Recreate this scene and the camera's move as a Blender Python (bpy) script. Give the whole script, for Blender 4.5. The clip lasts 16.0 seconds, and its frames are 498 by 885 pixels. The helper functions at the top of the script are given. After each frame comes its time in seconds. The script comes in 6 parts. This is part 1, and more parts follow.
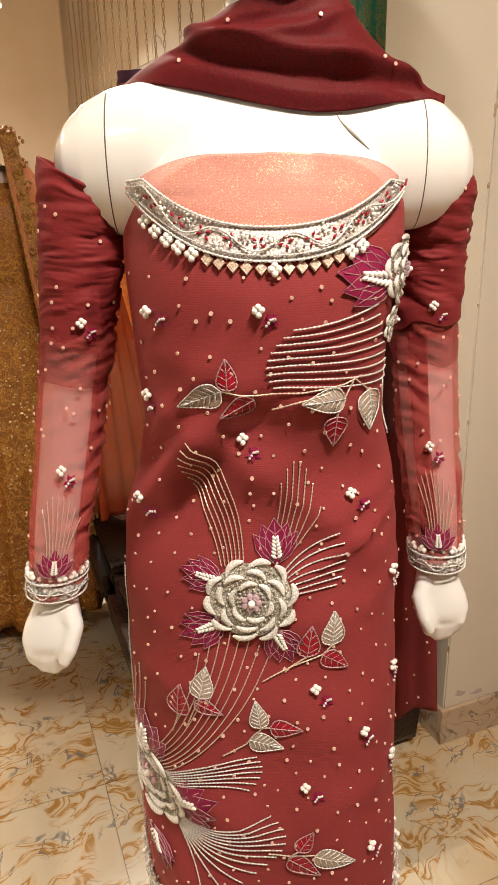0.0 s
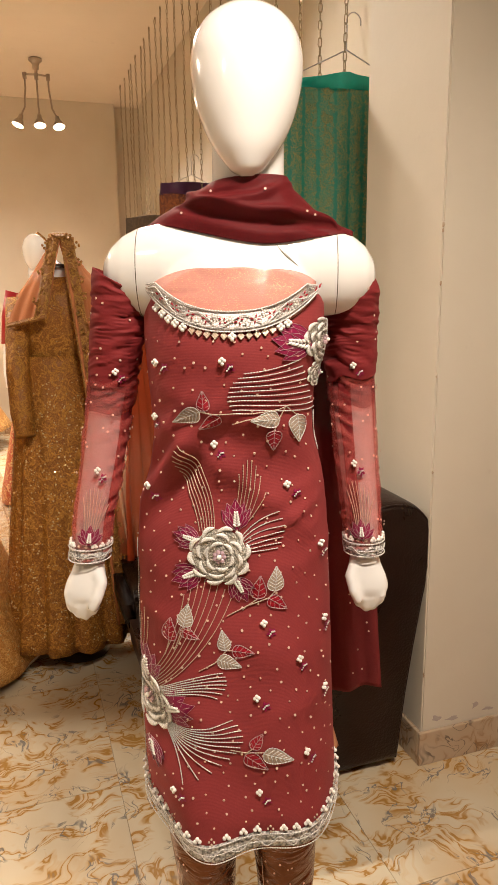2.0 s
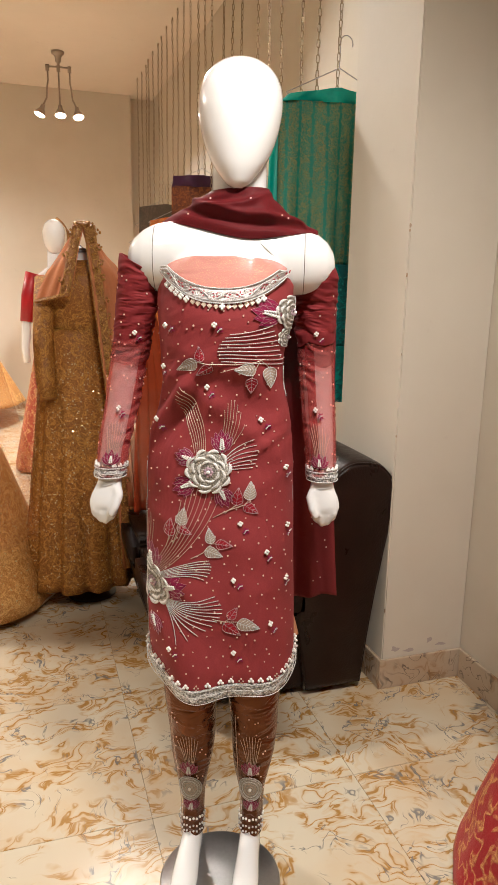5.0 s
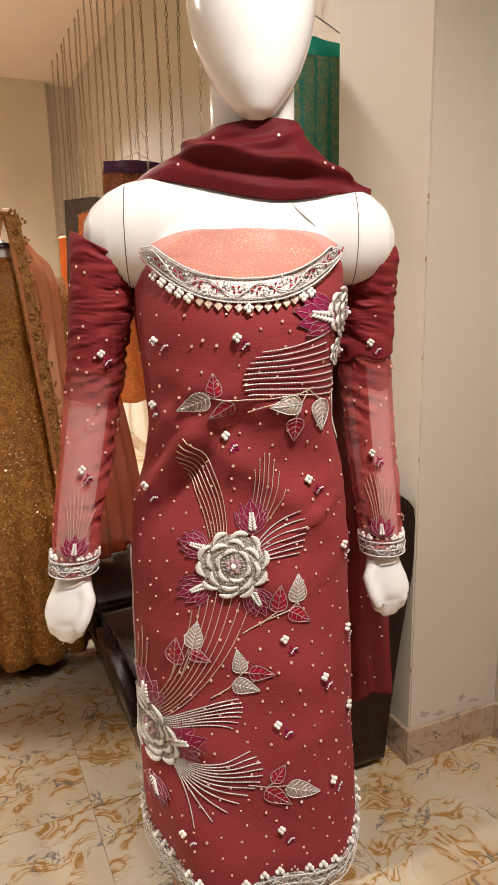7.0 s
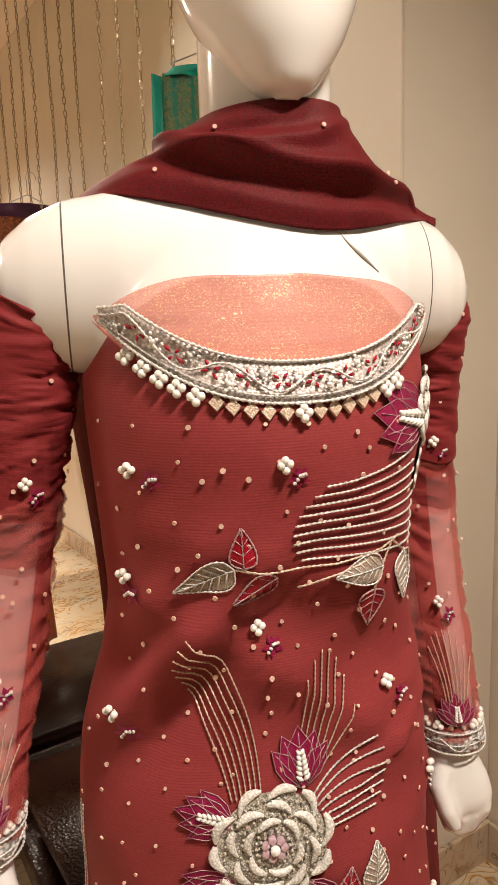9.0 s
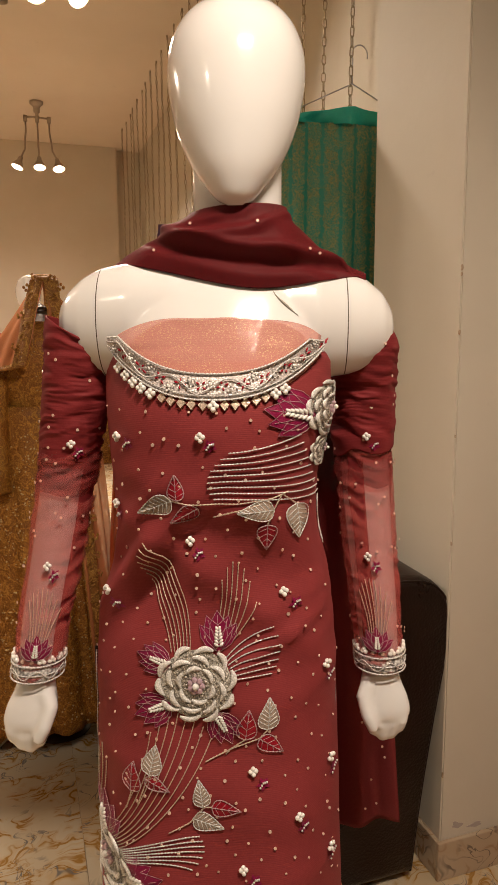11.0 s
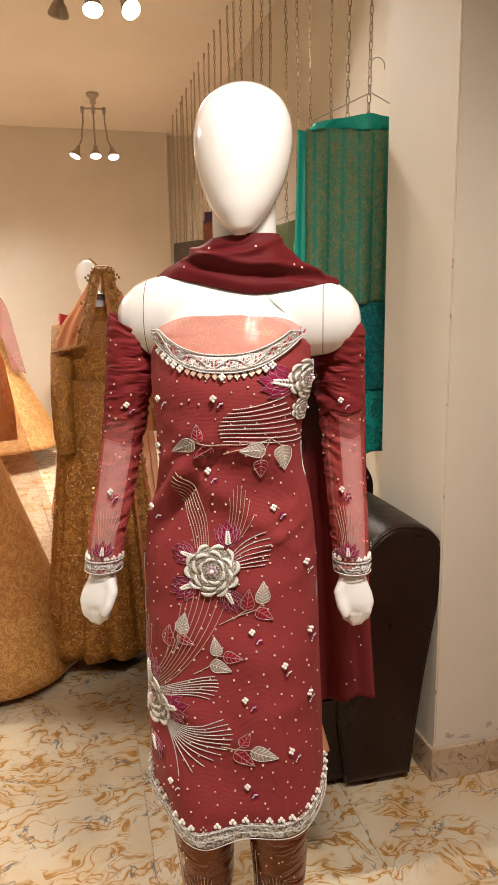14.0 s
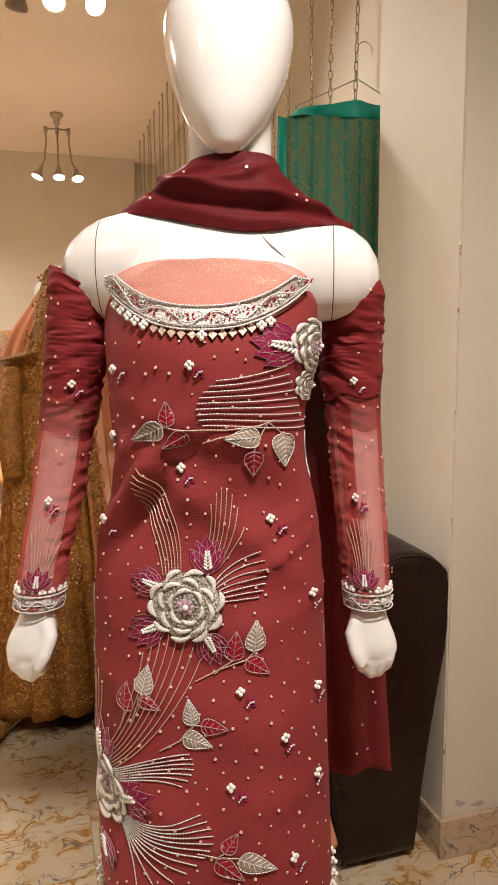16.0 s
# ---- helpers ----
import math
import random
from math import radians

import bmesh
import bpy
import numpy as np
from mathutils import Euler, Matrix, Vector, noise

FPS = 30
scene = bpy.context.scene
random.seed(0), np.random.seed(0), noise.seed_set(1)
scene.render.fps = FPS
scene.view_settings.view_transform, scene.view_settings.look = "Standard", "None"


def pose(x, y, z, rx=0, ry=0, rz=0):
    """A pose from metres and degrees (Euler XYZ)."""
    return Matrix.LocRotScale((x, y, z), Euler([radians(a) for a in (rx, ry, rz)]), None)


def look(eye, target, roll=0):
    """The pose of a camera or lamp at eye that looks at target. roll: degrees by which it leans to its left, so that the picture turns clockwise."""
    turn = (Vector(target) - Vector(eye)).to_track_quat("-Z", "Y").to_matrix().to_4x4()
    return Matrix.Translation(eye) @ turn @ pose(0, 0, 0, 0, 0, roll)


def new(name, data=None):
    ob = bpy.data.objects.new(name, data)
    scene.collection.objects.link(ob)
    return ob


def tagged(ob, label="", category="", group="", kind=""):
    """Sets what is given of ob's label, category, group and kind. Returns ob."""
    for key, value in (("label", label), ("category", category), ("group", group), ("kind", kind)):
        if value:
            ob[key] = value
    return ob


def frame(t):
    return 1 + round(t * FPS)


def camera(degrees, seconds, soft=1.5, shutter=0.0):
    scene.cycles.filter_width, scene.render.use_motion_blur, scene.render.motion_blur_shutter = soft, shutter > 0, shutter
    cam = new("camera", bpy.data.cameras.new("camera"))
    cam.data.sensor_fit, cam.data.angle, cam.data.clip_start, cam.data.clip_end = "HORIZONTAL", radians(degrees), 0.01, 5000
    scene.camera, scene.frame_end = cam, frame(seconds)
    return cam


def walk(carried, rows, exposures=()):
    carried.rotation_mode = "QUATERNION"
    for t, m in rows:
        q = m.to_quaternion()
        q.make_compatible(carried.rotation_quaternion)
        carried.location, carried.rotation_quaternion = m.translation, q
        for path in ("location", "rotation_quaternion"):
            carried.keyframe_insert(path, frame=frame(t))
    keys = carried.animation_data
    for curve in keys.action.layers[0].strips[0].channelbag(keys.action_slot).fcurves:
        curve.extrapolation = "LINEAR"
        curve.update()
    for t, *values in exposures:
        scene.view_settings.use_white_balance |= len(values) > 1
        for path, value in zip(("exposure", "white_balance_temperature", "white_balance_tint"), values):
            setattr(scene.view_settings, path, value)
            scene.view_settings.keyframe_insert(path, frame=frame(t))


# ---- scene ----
cam = camera(39.9, 16.0)
PATH = [
    (0, (0.173, 0.095, 1.42), (0.856, 1.858, 0.768), -1.3),
    (0.5, (0.181, 0.034, 1.427), (0.857, 1.821, 0.834), -1.5),
    (1, (0.193, -0.11, 1.419), (0.814, 1.718, 0.894), 0.4),
    (1.5, (0.176, -0.203, 1.419), (0.754, 1.651, 0.943), -0.8),
    (2, (0.129, -0.276, 1.424), (0.744, 1.581, 1.006), -0.8),
    (2.5, (0.058, -0.382, 1.423), (0.754, 1.453, 1.039), -0.3),
    (3, (0.017, -0.472, 1.434), (0.735, 1.352, 1.036), 0.6),
    (3.5, (0.043, -0.576, 1.451), (0.688, 1.28, 1.08), -0.2),
    (4, (0.081, -0.688, 1.436), (0.647, 1.189, 1.04), 0.2),
    (4.2, (0.084, -0.726, 1.418), (0.636, 1.154, 1.018), 1.1),
    (6.3, (-0.001, -0.322, 1.401), (0.749, 1.459, 0.887), -0.5),
    (6.5, (0.009, -0.284, 1.397), (0.786, 1.493, 0.908), -0.6),
    (7, (0.081, -0.111, 1.397), (0.859, 1.676, 0.947), -1.2),
    (7.5, (0.158, 0.023, 1.394), (0.909, 1.824, 0.954), -1.2),
    (8, (0.167, 0.129, 1.395), (1.005, 1.904, 1.009), -1.4),
    (8.5, (0.148, 0.236, 1.43), (1.089, 1.96, 1.053), -3.1),
    (9, (0.136, 0.274, 1.425), (1.197, 1.938, 1.099), -1.8),
    (9.5, (0.167, 0.249, 1.427), (1.111, 1.976, 1.071), -2.0),
    (10, (0.226, 0.135, 1.424), (0.983, 1.96, 1.114), -1.2),
    (10.2, (0.247, 0.091, 1.422), (0.894, 1.957, 1.108), -0.6),
    (12.3, (0.153, -0.349, 1.484), (0.738, 1.542, 1.2), -0.3),
    (12.5, (0.188, -0.398, 1.474), (0.715, 1.51, 1.19), 0.5),
    (13, (0.248, -0.505, 1.451), (0.662, 1.422, 1.108), -0.7),
    (13.5, (0.256, -0.532, 1.465), (0.631, 1.398, 1.097), -1.4),
    (14, (0.192, -0.416, 1.468), (0.66, 1.493, 1.096), -0.9),
    (14.5, (0.134, -0.29, 1.47), (0.706, 1.595, 1.125), -3.9),
    (15, (0.115, -0.233, 1.461), (0.759, 1.625, 1.099), -2.2),
    (15.5, (0.167, -0.175, 1.446), (0.865, 1.676, 1.146), -2.5),
    (16, (0.232, -0.135, 1.349), (0.802, 1.764, 1.092), -0.4),
]
walk(cam, [(t, look(eye, target, roll)) for t, eye, target, roll in PATH],
     exposures=((0, -0.06, 6900, 10), (2.5, -0.10, 7100, 12), (3.2, -0.08, 6700, 11), (4.2, -0.06, 6000, 9), (6.3, -0.20, 6300, 11), (7, -0.12, 6300, 12), (8, -0.32, 6500, 12), (9, -0.26, 7000, 13),
                (9.5, -0.44, 7200, 14), (10, -0.74, 7900, 16), (10.2, -0.76, 7900, 16), (12.3, -0.24, 6500, 11), (13, 0.10, 6500, 10), (13.5, -0.04, 6500, 10), (14, -0.14, 6500, 11), (14.5, -0.34, 6500, 12), (15.5, -0.30, 6500, 14), (16, -0.20, 6500, 13)))

# ---- light ----
world = bpy.data.worlds.new("world")
world.use_nodes = True
world.node_tree.nodes["Background"].inputs[0].default_value = (1.0, 0.86, 0.72, 1)
world.node_tree.nodes["Background"].inputs[1].default_value = 0.015
scene.world = world
scene.view_settings.exposure = 0.0
WARM = (1.0, 0.90, 0.785)
LAMP_WATTS = 85.0
CEIL = 3.4


# ---- helpers of this scene ----
from mathutils.bvhtree import BVHTree


def finish(bm, name, mat, smooth=True):
    bmesh.ops.recalc_face_normals(bm, faces=bm.faces)
    me = bpy.data.meshes.new(name)
    bm.to_mesh(me)
    bm.free()
    for m in (mat if isinstance(mat, (list, tuple)) else [mat]):
        me.materials.append(m)
    if smooth:
        me.polygons.foreach_set("use_smooth", [True] * len(me.polygons))
    return me


def part(name, bm, mat, parent=None, label="", smooth=True):
    ob = new(name, finish(bm, name, mat, smooth))
    if parent is not None:
        ob.parent = parent
    if label:
        ob["label"] = label
    return ob


def thing(name, label, category, m=None, group="", kind=""):
    ob = new(name)
    ob.empty_display_size = 0.05
    if m is not None:
        ob.matrix_world = m
    return tagged(ob, label, category, group, kind)


def solid(ob, t):
    mod = ob.modifiers.new("thickness", "SOLIDIFY")
    mod.thickness = t
    return ob


def add_box(bm, lo, hi, m=None):
    v = [bm.verts.new((x, y, z)) for x in (lo[0], hi[0]) for y in (lo[1], hi[1]) for z in (lo[2], hi[2])]
    if m is not None:
        for q in v:
            q.co = m @ q.co
    for f in ((0, 1, 3, 2), (4, 6, 7, 5), (0, 4, 5, 1), (2, 3, 7, 6), (0, 2, 6, 4), (1, 5, 7, 3)):
        bm.faces.new([v[i] for i in f])
    return v


def box(name, lo, hi, mat, parent=None, bevel=0.0, label=""):
    bm = bmesh.new()
    add_box(bm, lo, hi)
    if bevel:
        bmesh.ops.bevel(bm, geom=bm.edges[:], offset=bevel, segments=2, affect="EDGES", profile=0.5)
    return part(name, bm, mat, parent, label, smooth=False)


def add_loft(bm, rings, closed=True, caps=(False, False), mat_index=0):
    rows = [[bm.verts.new(p) for p in r] for r in rings]
    n = len(rows[0])
    for a, b in zip(rows, rows[1:]):
        for i in range(n if closed else n - 1):
            j = (i + 1) % n
            f = bm.faces.new((a[i], a[j], b[j], b[i]))
            f.material_index = mat_index
    if closed:
        for cap, r in zip(caps, (rows[0], rows[-1])):
            if cap:
                f = bm.faces.new(r)
                f.material_index = mat_index
    return rows


def add_tube(bm, pts, rad, sides=6, caps=True, mat_index=0):
    pts = [Vector(p) for p in pts]
    rings, side = [], None
    for i, p in enumerate(pts):
        d = (pts[min(i + 1, len(pts) - 1)] - pts[max(i - 1, 0)]).normalized()
        if side is None:
            side = d.cross(Vector((0, 0, 1)) if abs(d.z) < 0.9 else Vector((1, 0, 0))).normalized()
        side = (side - d * side.dot(d)).normalized()
        up = d.cross(side)
        r = rad(i / max(1, len(pts) - 1)) if callable(rad) else rad
        rings.append([p + (side * math.cos(2 * math.pi * k / sides) + up * math.sin(2 * math.pi * k / sides)) * r for k in range(sides)])
    add_loft(bm, rings, True, (caps, caps), mat_index)


def add_ball(bm, c, r, u=8, v=5, squash=None, mat_index=0):
    m = Matrix.Translation(c) @ Matrix.Diagonal((*(squash or (1, 1, 1)), 1))
    got = bmesh.ops.create_uvsphere(bm, u_segments=u, v_segments=v, radius=r, matrix=m)
    for w in got["verts"]:
        for f in w.link_faces:
            f.material_index = mat_index


def lerp_table(z, zs, vs):
    return float(np.interp(z, zs, vs))


def smooth_table(z, zs, vs):
    """Smooth interpolation through a short table."""
    i = max(0, min(len(zs) - 2, int(np.searchsorted(zs, z)) - 1))
    t = max(0.0, min(1.0, (z - zs[i]) / (zs[i + 1] - zs[i])))
    def slope(k):
        if 0 < k < len(zs) - 1:
            return (vs[k + 1] - vs[k - 1]) / (zs[k + 1] - zs[k - 1])
        return 0.0
    h = zs[i + 1] - zs[i]
    a, b, ma, mb = vs[i], vs[i + 1], slope(i) * h, slope(i + 1) * h
    return (2 * t**3 - 3 * t * t + 1) * a + (t**3 - 2 * t * t + t) * ma + (3 * t * t - 2 * t**3) * b + (t**3 - t * t) * mb


# ---- materials ----
class Nodes:
    def __init__(self, name):
        self.mat = bpy.data.materials.new(name)
        self.mat.use_nodes = True
        self.t = self.mat.node_tree
        self.b = self.t.nodes["Principled BSDF"]
        self.co = self.t.nodes.new("ShaderNodeTexCoord").outputs["Object"]

    def n(self, kind, **values):
        node = self.t.nodes.new("ShaderNode" + kind)
        for k, v in values.items():
            if k in ("operation", "blend_type", "data_type", "feature", "distance", "wave_type", "bands_direction"):
                if k == "operation":
                    node.operation = v
                elif k == "blend_type":
                    node.blend_type = v
                elif k == "data_type":
                    node.data_type = v
                elif k == "feature":
                    node.feature = v
                elif k == "bands_direction":
                    node.bands_direction = v
            else:
                sock = node.inputs[k.replace("_", " ")]
                if isinstance(v, bpy.types.NodeSocket):
                    self.t.links.new(v, sock)
                else:
                    sock.default_value = v
        return node

    def link(self, a, b):
        self.t.links.new(a, b)

    def scaled(self, sx, sy, sz, src=None):
        m = self.t.nodes.new("ShaderNodeMapping")
        m.inputs["Scale"].default_value = (sx, sy, sz)
        self.link(src or self.co, m.inputs["Vector"])
        return m.outputs[0]

    def noise(self, scale, detail=4, rough=0.55, distort=0.0, vec=None):
        return self.n("TexNoise", Vector=vec or self.co, Scale=scale, Detail=detail, Roughness=rough, Distortion=distort).outputs

    def voro(self, scale, vec=None, feature="F1", randomness=1.0):
        return self.n("TexVoronoi", feature=feature, Vector=vec or self.co, Scale=scale, Randomness=randomness).outputs

    def ramp(self, fac, stops):
        r = self.t.nodes.new("ShaderNodeValToRGB")
        e = r.color_ramp.elements
        while len(e) < len(stops):
            e.new(0.5)
        for el, (p, c) in zip(e, stops):
            el.position = p
            el.color = (*c, 1) if len(c) == 3 else c
        self.link(fac, r.inputs[0])
        return r.outputs[0]

    def math(self, op, a, b=0.5):
        m = self.t.nodes.new("ShaderNodeMath")
        m.operation = op
        for s, v in zip(m.inputs, (a, b)):
            if isinstance(v, bpy.types.NodeSocket):
                self.link(v, s)
            else:
                s.default_value = v
        return m.outputs[0]

    def mix(self, fac, a, b, how="MIX"):
        m = self.t.nodes.new("ShaderNodeMix")
        m.data_type, m.blend_type = "RGBA", how
        for s, v in ((m.inputs[0], fac), (m.inputs[6], a), (m.inputs[7], b)):
            if isinstance(v, bpy.types.NodeSocket):
                self.link(v, s)
            else:
                s.default_value = (*v, 1) if isinstance(v, tuple) and len(v) == 3 else v
        return m.outputs[2]

    def bump(self, height, strength=0.3, dist=0.002):
        b = self.n("Bump", Height=height, Strength=strength, Distance=dist)
        self.link(b.outputs[0], self.b.inputs["Normal"])

    def set(self, **values):
        for k, v in values.items():
            s = self.b.inputs[k.replace("_", " ")]
            if isinstance(v, bpy.types.NodeSocket):
                self.link(v, s)
            else:
                s.default_value = (*v, 1) if isinstance(v, tuple) and len(v) == 3 and s.type == "RGBA" else v
        return self


def wall_paint(name, colour, dirt):
    k = Nodes(name)
    a = k.noise(1.3, 5)[0]
    b = k.noise(40, 3)[0]
    col = k.mix(k.ramp(a, [(0.35, (0, 0, 0)), (0.75, (1, 1, 1))]), colour, dirt)
    patch = k.ramp(k.noise(9, 4, 0.6)[0], [(0.68, (0, 0, 0)), (0.72, (1, 1, 1))])
    col = k.mix(k.math("MULTIPLY", patch, 0.12), col, (0.45, 0.36, 0.34))
    k.set(Base_Color=col, Roughness=0.62)
    k.bump(k.math("ADD", b, k.math("MULTIPLY", a, 2.0)), 0.12, 0.004)
    return k.mat


PAINT = wall_paint("cream wall paint", (0.66, 0.615, 0.53), (0.59, 0.535, 0.445))
CEILING_PAINT = wall_paint("ceiling paint", (0.76, 0.68, 0.59), (0.70, 0.62, 0.53))


def marble(name, base, warm, dark, scale, rough, own=True):
    k = Nodes(name)
    if own:
        geo = k.t.nodes.new("ShaderNodeNewGeometry").outputs["Position"]
        rnd = k.t.nodes.new("ShaderNodeObjectInfo").outputs["Random"]
        off = k.n("Combine" + "XYZ", X=k.math("MULTIPLY", rnd, 31.0), Y=k.math("MULTIPLY", rnd, 17.0)).outputs[0]
        va = k.t.nodes.new("ShaderNodeVectorMath")
        k.link(geo, va.inputs[0])
        k.link(off, va.inputs[1])
        vec = va.outputs[0]
    else:
        vec = k.co
    warp = k.noise(2.2 * scale, 3, 0.5, 0.0, vec)
    wv = k.t.nodes.new("ShaderNodeVectorMath")
    wv.operation = "MULTIPLY_ADD"
    k.link(warp[1], wv.inputs[0])
    wv.inputs[1].default_value = (0.42, 0.42, 0.42)
    k.link(vec, wv.inputs[2])
    st = k.scaled(1.0, 2.6, 1.0, wv.outputs[0])
    n1 = k.noise(4.2 * scale, 3, 0.5, 0.7, st)[0]
    n2 = k.noise(3.1 * scale, 3, 0.5, 1.1, k.scaled(2.2, 1.0, 1.0, wv.outputs[0]))[0]
    n3 = k.noise(1.6 * scale, 3, 0.5, 0.3, vec)[0]
    veins = k.ramp(k.math("ABSOLUTE", k.math("SUBTRACT", n1, 0.5)), [(0.0, (1, 1, 1)), (0.012, (0.9, 0.9, 0.9)), (0.035, (0, 0, 0))])
    veins2 = k.ramp(k.math("ABSOLUTE", k.math("SUBTRACT", n2, 0.53)), [(0.0, (1, 1, 1)), (0.006, (1, 1, 1)), (0.02, (0, 0, 0))])
    breakup = k.ramp(k.noise(3.4 * scale, 2, 0.5, 0, vec)[0], [(0.40, (0, 0, 0)), (0.50, (1, 1, 1))])
    breakup2 = k.ramp(k.noise(4.1 * scale, 2, 0.5, 0, k.scaled(1, 1.3, 1, vec))[0], [(0.48, (0, 0, 0)), (0.58, (1, 1, 1))])
    col = k.mix(k.ramp(n3, [(0.40, (0, 0, 0)), (0.68, (0.8, 0.8, 0.8))]), base, tuple(0.55 * a + 0.45 * b for a, b in zip(base, warm)))
    halo = k.ramp(k.math("ABSOLUTE", k.math("SUBTRACT", n1, 0.5)), [(0.0, (1, 1, 1)), (0.10, (0, 0, 0))])
    col = k.mix(k.math("MULTIPLY", k.math("MULTIPLY", halo, breakup), 0.55), col, warm)
    col = k.mix(k.math("MULTIPLY", veins, breakup), col, tuple(0.72 * a for a in warm))
    col = k.mix(k.math("MULTIPLY", k.math("MULTIPLY", veins2, breakup2), 0.85), col, dark)
    k.set(Base_Color=col, Roughness=rough)
    k.b.inputs["Coat Weight"].default_value = 0.25
    k.b.inputs["Coat Roughness"].default_value = 0.12
    k.bump(k.noise(60, 3)[0], 0.05, 0.001)
    return k.mat


MARBLE = marble("swirled marble tile", (0.61, 0.55, 0.425), (0.53, 0.28, 0.07), (0.16, 0.16, 0.165), 1.8, 0.22)
SKIRTING = marble("skirting marble", (0.50, 0.41, 0.31), (0.38, 0.20, 0.08), (0.12, 0.09, 0.07), 1.6, 0.35, own=False)
GROUT = Nodes("grout").set(Base_Color=(0.42, 0.34, 0.24), Roughness=0.9).mat


def plain(name, col, rough=0.5, metal=0.0, bump_scale=0, strength=0.1, var=0.12):
    k = Nodes(name)
    nz = k.noise(bump_scale or 25, 4)[0]
    k.set(Base_Color=k.mix(nz, tuple(c * (1 - var) for c in col), tuple(min(1, c * (1 + var)) for c in col)), Roughness=rough, Metallic=metal)
    if bump_scale:
        k.bump(k.noise(bump_scale, 3)[0], strength, 0.001)
    return k.mat


GLOSS_WHITE = Nodes("glossy white fibreglass")
GLOSS_WHITE.set(Base_Color=GLOSS_WHITE.mix(GLOSS_WHITE.noise(6, 4)[0], (0.86, 0.87, 0.88), (0.90, 0.91, 0.92)), Roughness=0.16)
GLOSS_WHITE.b.inputs["Coat Weight"].default_value = 0.6
GLOSS_WHITE.b.inputs["Coat Roughness"].default_value = 0.06
GLOSS_WHITE.bump(GLOSS_WHITE.noise(35, 2)[0], 0.03, 0.002)
GLOSS_WHITE = GLOSS_WHITE.mat
SEAM = plain("dark seam", (0.10, 0.085, 0.075), 0.8)
SCRATCH = plain("scuffed grey", (0.40, 0.38, 0.33), 0.7, 0, 60, 0.2)
STEEL = plain("brushed steel", (0.42, 0.42, 0.43), 0.32, 0.9, 90, 0.08)
CHAIN = plain("chain metal", (0.34, 0.28, 0.19), 0.36, 0.9, 200, 0.1)
LAMP_METAL = plain("grey lamp metal", (0.42, 0.36, 0.30), 0.38, 0.7, 60, 0.05)
CHROME = plain("chrome", (0.75, 0.73, 0.70), 0.12, 1.0)

k = Nodes("bulb glow")
k.set(Base_Color=(1, 0.95, 0.9), Emission_Color=(1.0, 0.86, 0.66), Emission_Strength=26.0)
BULB = k.mat

k = Nodes("dark brown leather")
cells = k.voro(150)[0]
wr = k.noise(7, 5, 0.6, 0.4)[0]
k.set(Base_Color=k.mix(wr, (0.006, 0.0028, 0.002), (0.024, 0.009, 0.0055)), Roughness=k.ramp(wr, [(0.3, (0.24,) * 3), (0.7, (0.44,) * 3)]))
k.b.inputs["Specular IOR Level"].default_value = 0.22
k.bump(k.math("ADD", k.math("MULTIPLY", cells, 0.4), k.math("MULTIPLY", wr, 2.4)), 0.40, 0.005)
LEATHER = k.mat


def net(name, col, alpha, weave=900, sheen=0.04, rough=0.62, gold=0.0):
    """Fine net or georgette: woven threads with clear gaps between."""
    k = Nodes(name)
    big = k.noise(5, 4, 0.6)[0]
    ribs = k.n("TexWave", bands_direction="Z", Vector=k.co, Scale=weave / 6.0, Distortion=1.2, Detail=2.0).outputs[1]
    c = k.mix(big, tuple(0.85 * v for v in col), tuple(min(1, 1.12 * v) for v in col))
    c = k.mix(k.math("MULTIPLY", ribs, 0.11), c, tuple(min(1, 1.7 * v + 0.02) for v in col))
    fleck = k.ramp(k.noise(420, 3, 0.7)[0], [(0.42, (0, 0, 0)), (0.66, (1, 1, 1))])
    c = k.mix(k.math("MULTIPLY", fleck, 0.16), c, tuple(min(1, 1.6 * v + 0.03) for v in col))
    c = k.mix(k.math("MULTIPLY", k.noise(38, 4, 0.65)[0], 0.30), c, tuple(0.72 * v for v in col))
    if gold:
        sp = k.ramp(k.noise(650, 2, 0.6)[0], [(0.56, (0, 0, 0)), (0.64, (1, 1, 1))])
        patch = k.ramp(k.noise(22, 3, 0.6, 0.6)[0], [(0.35, (0.15,) * 3), (0.6, (1, 1, 1))])
        g = k.math("MULTIPLY", sp, k.math("MULTIPLY", patch, gold))
        c = k.mix(g, c, (0.95, 0.72, 0.38))
        k.set(Metallic=k.math("MULTIPLY", g, 0.7))
    k.set(Base_Color=c, Roughness=rough)
    k.b.inputs["Specular IOR Level"].default_value = 0.12
    k.b.inputs["Sheen Weight"].default_value = sheen
    k.b.inputs["Sheen Tint"].default_value = (*[min(1, 1.5 * v + 0.1) for v in col], 1)
    k.bump(k.math("ADD", ribs, k.math("MULTIPLY", k.noise(400, 2)[0], 1.0)), 0.10, 0.0008)
    if alpha < 1:
        mesh_gap = k.noise(weave, 2, 0.5)[0]
        k.set(Alpha=k.math("ADD", k.math("MULTIPLY", mesh_gap, 0.25), alpha - 0.125))
    return k.mat


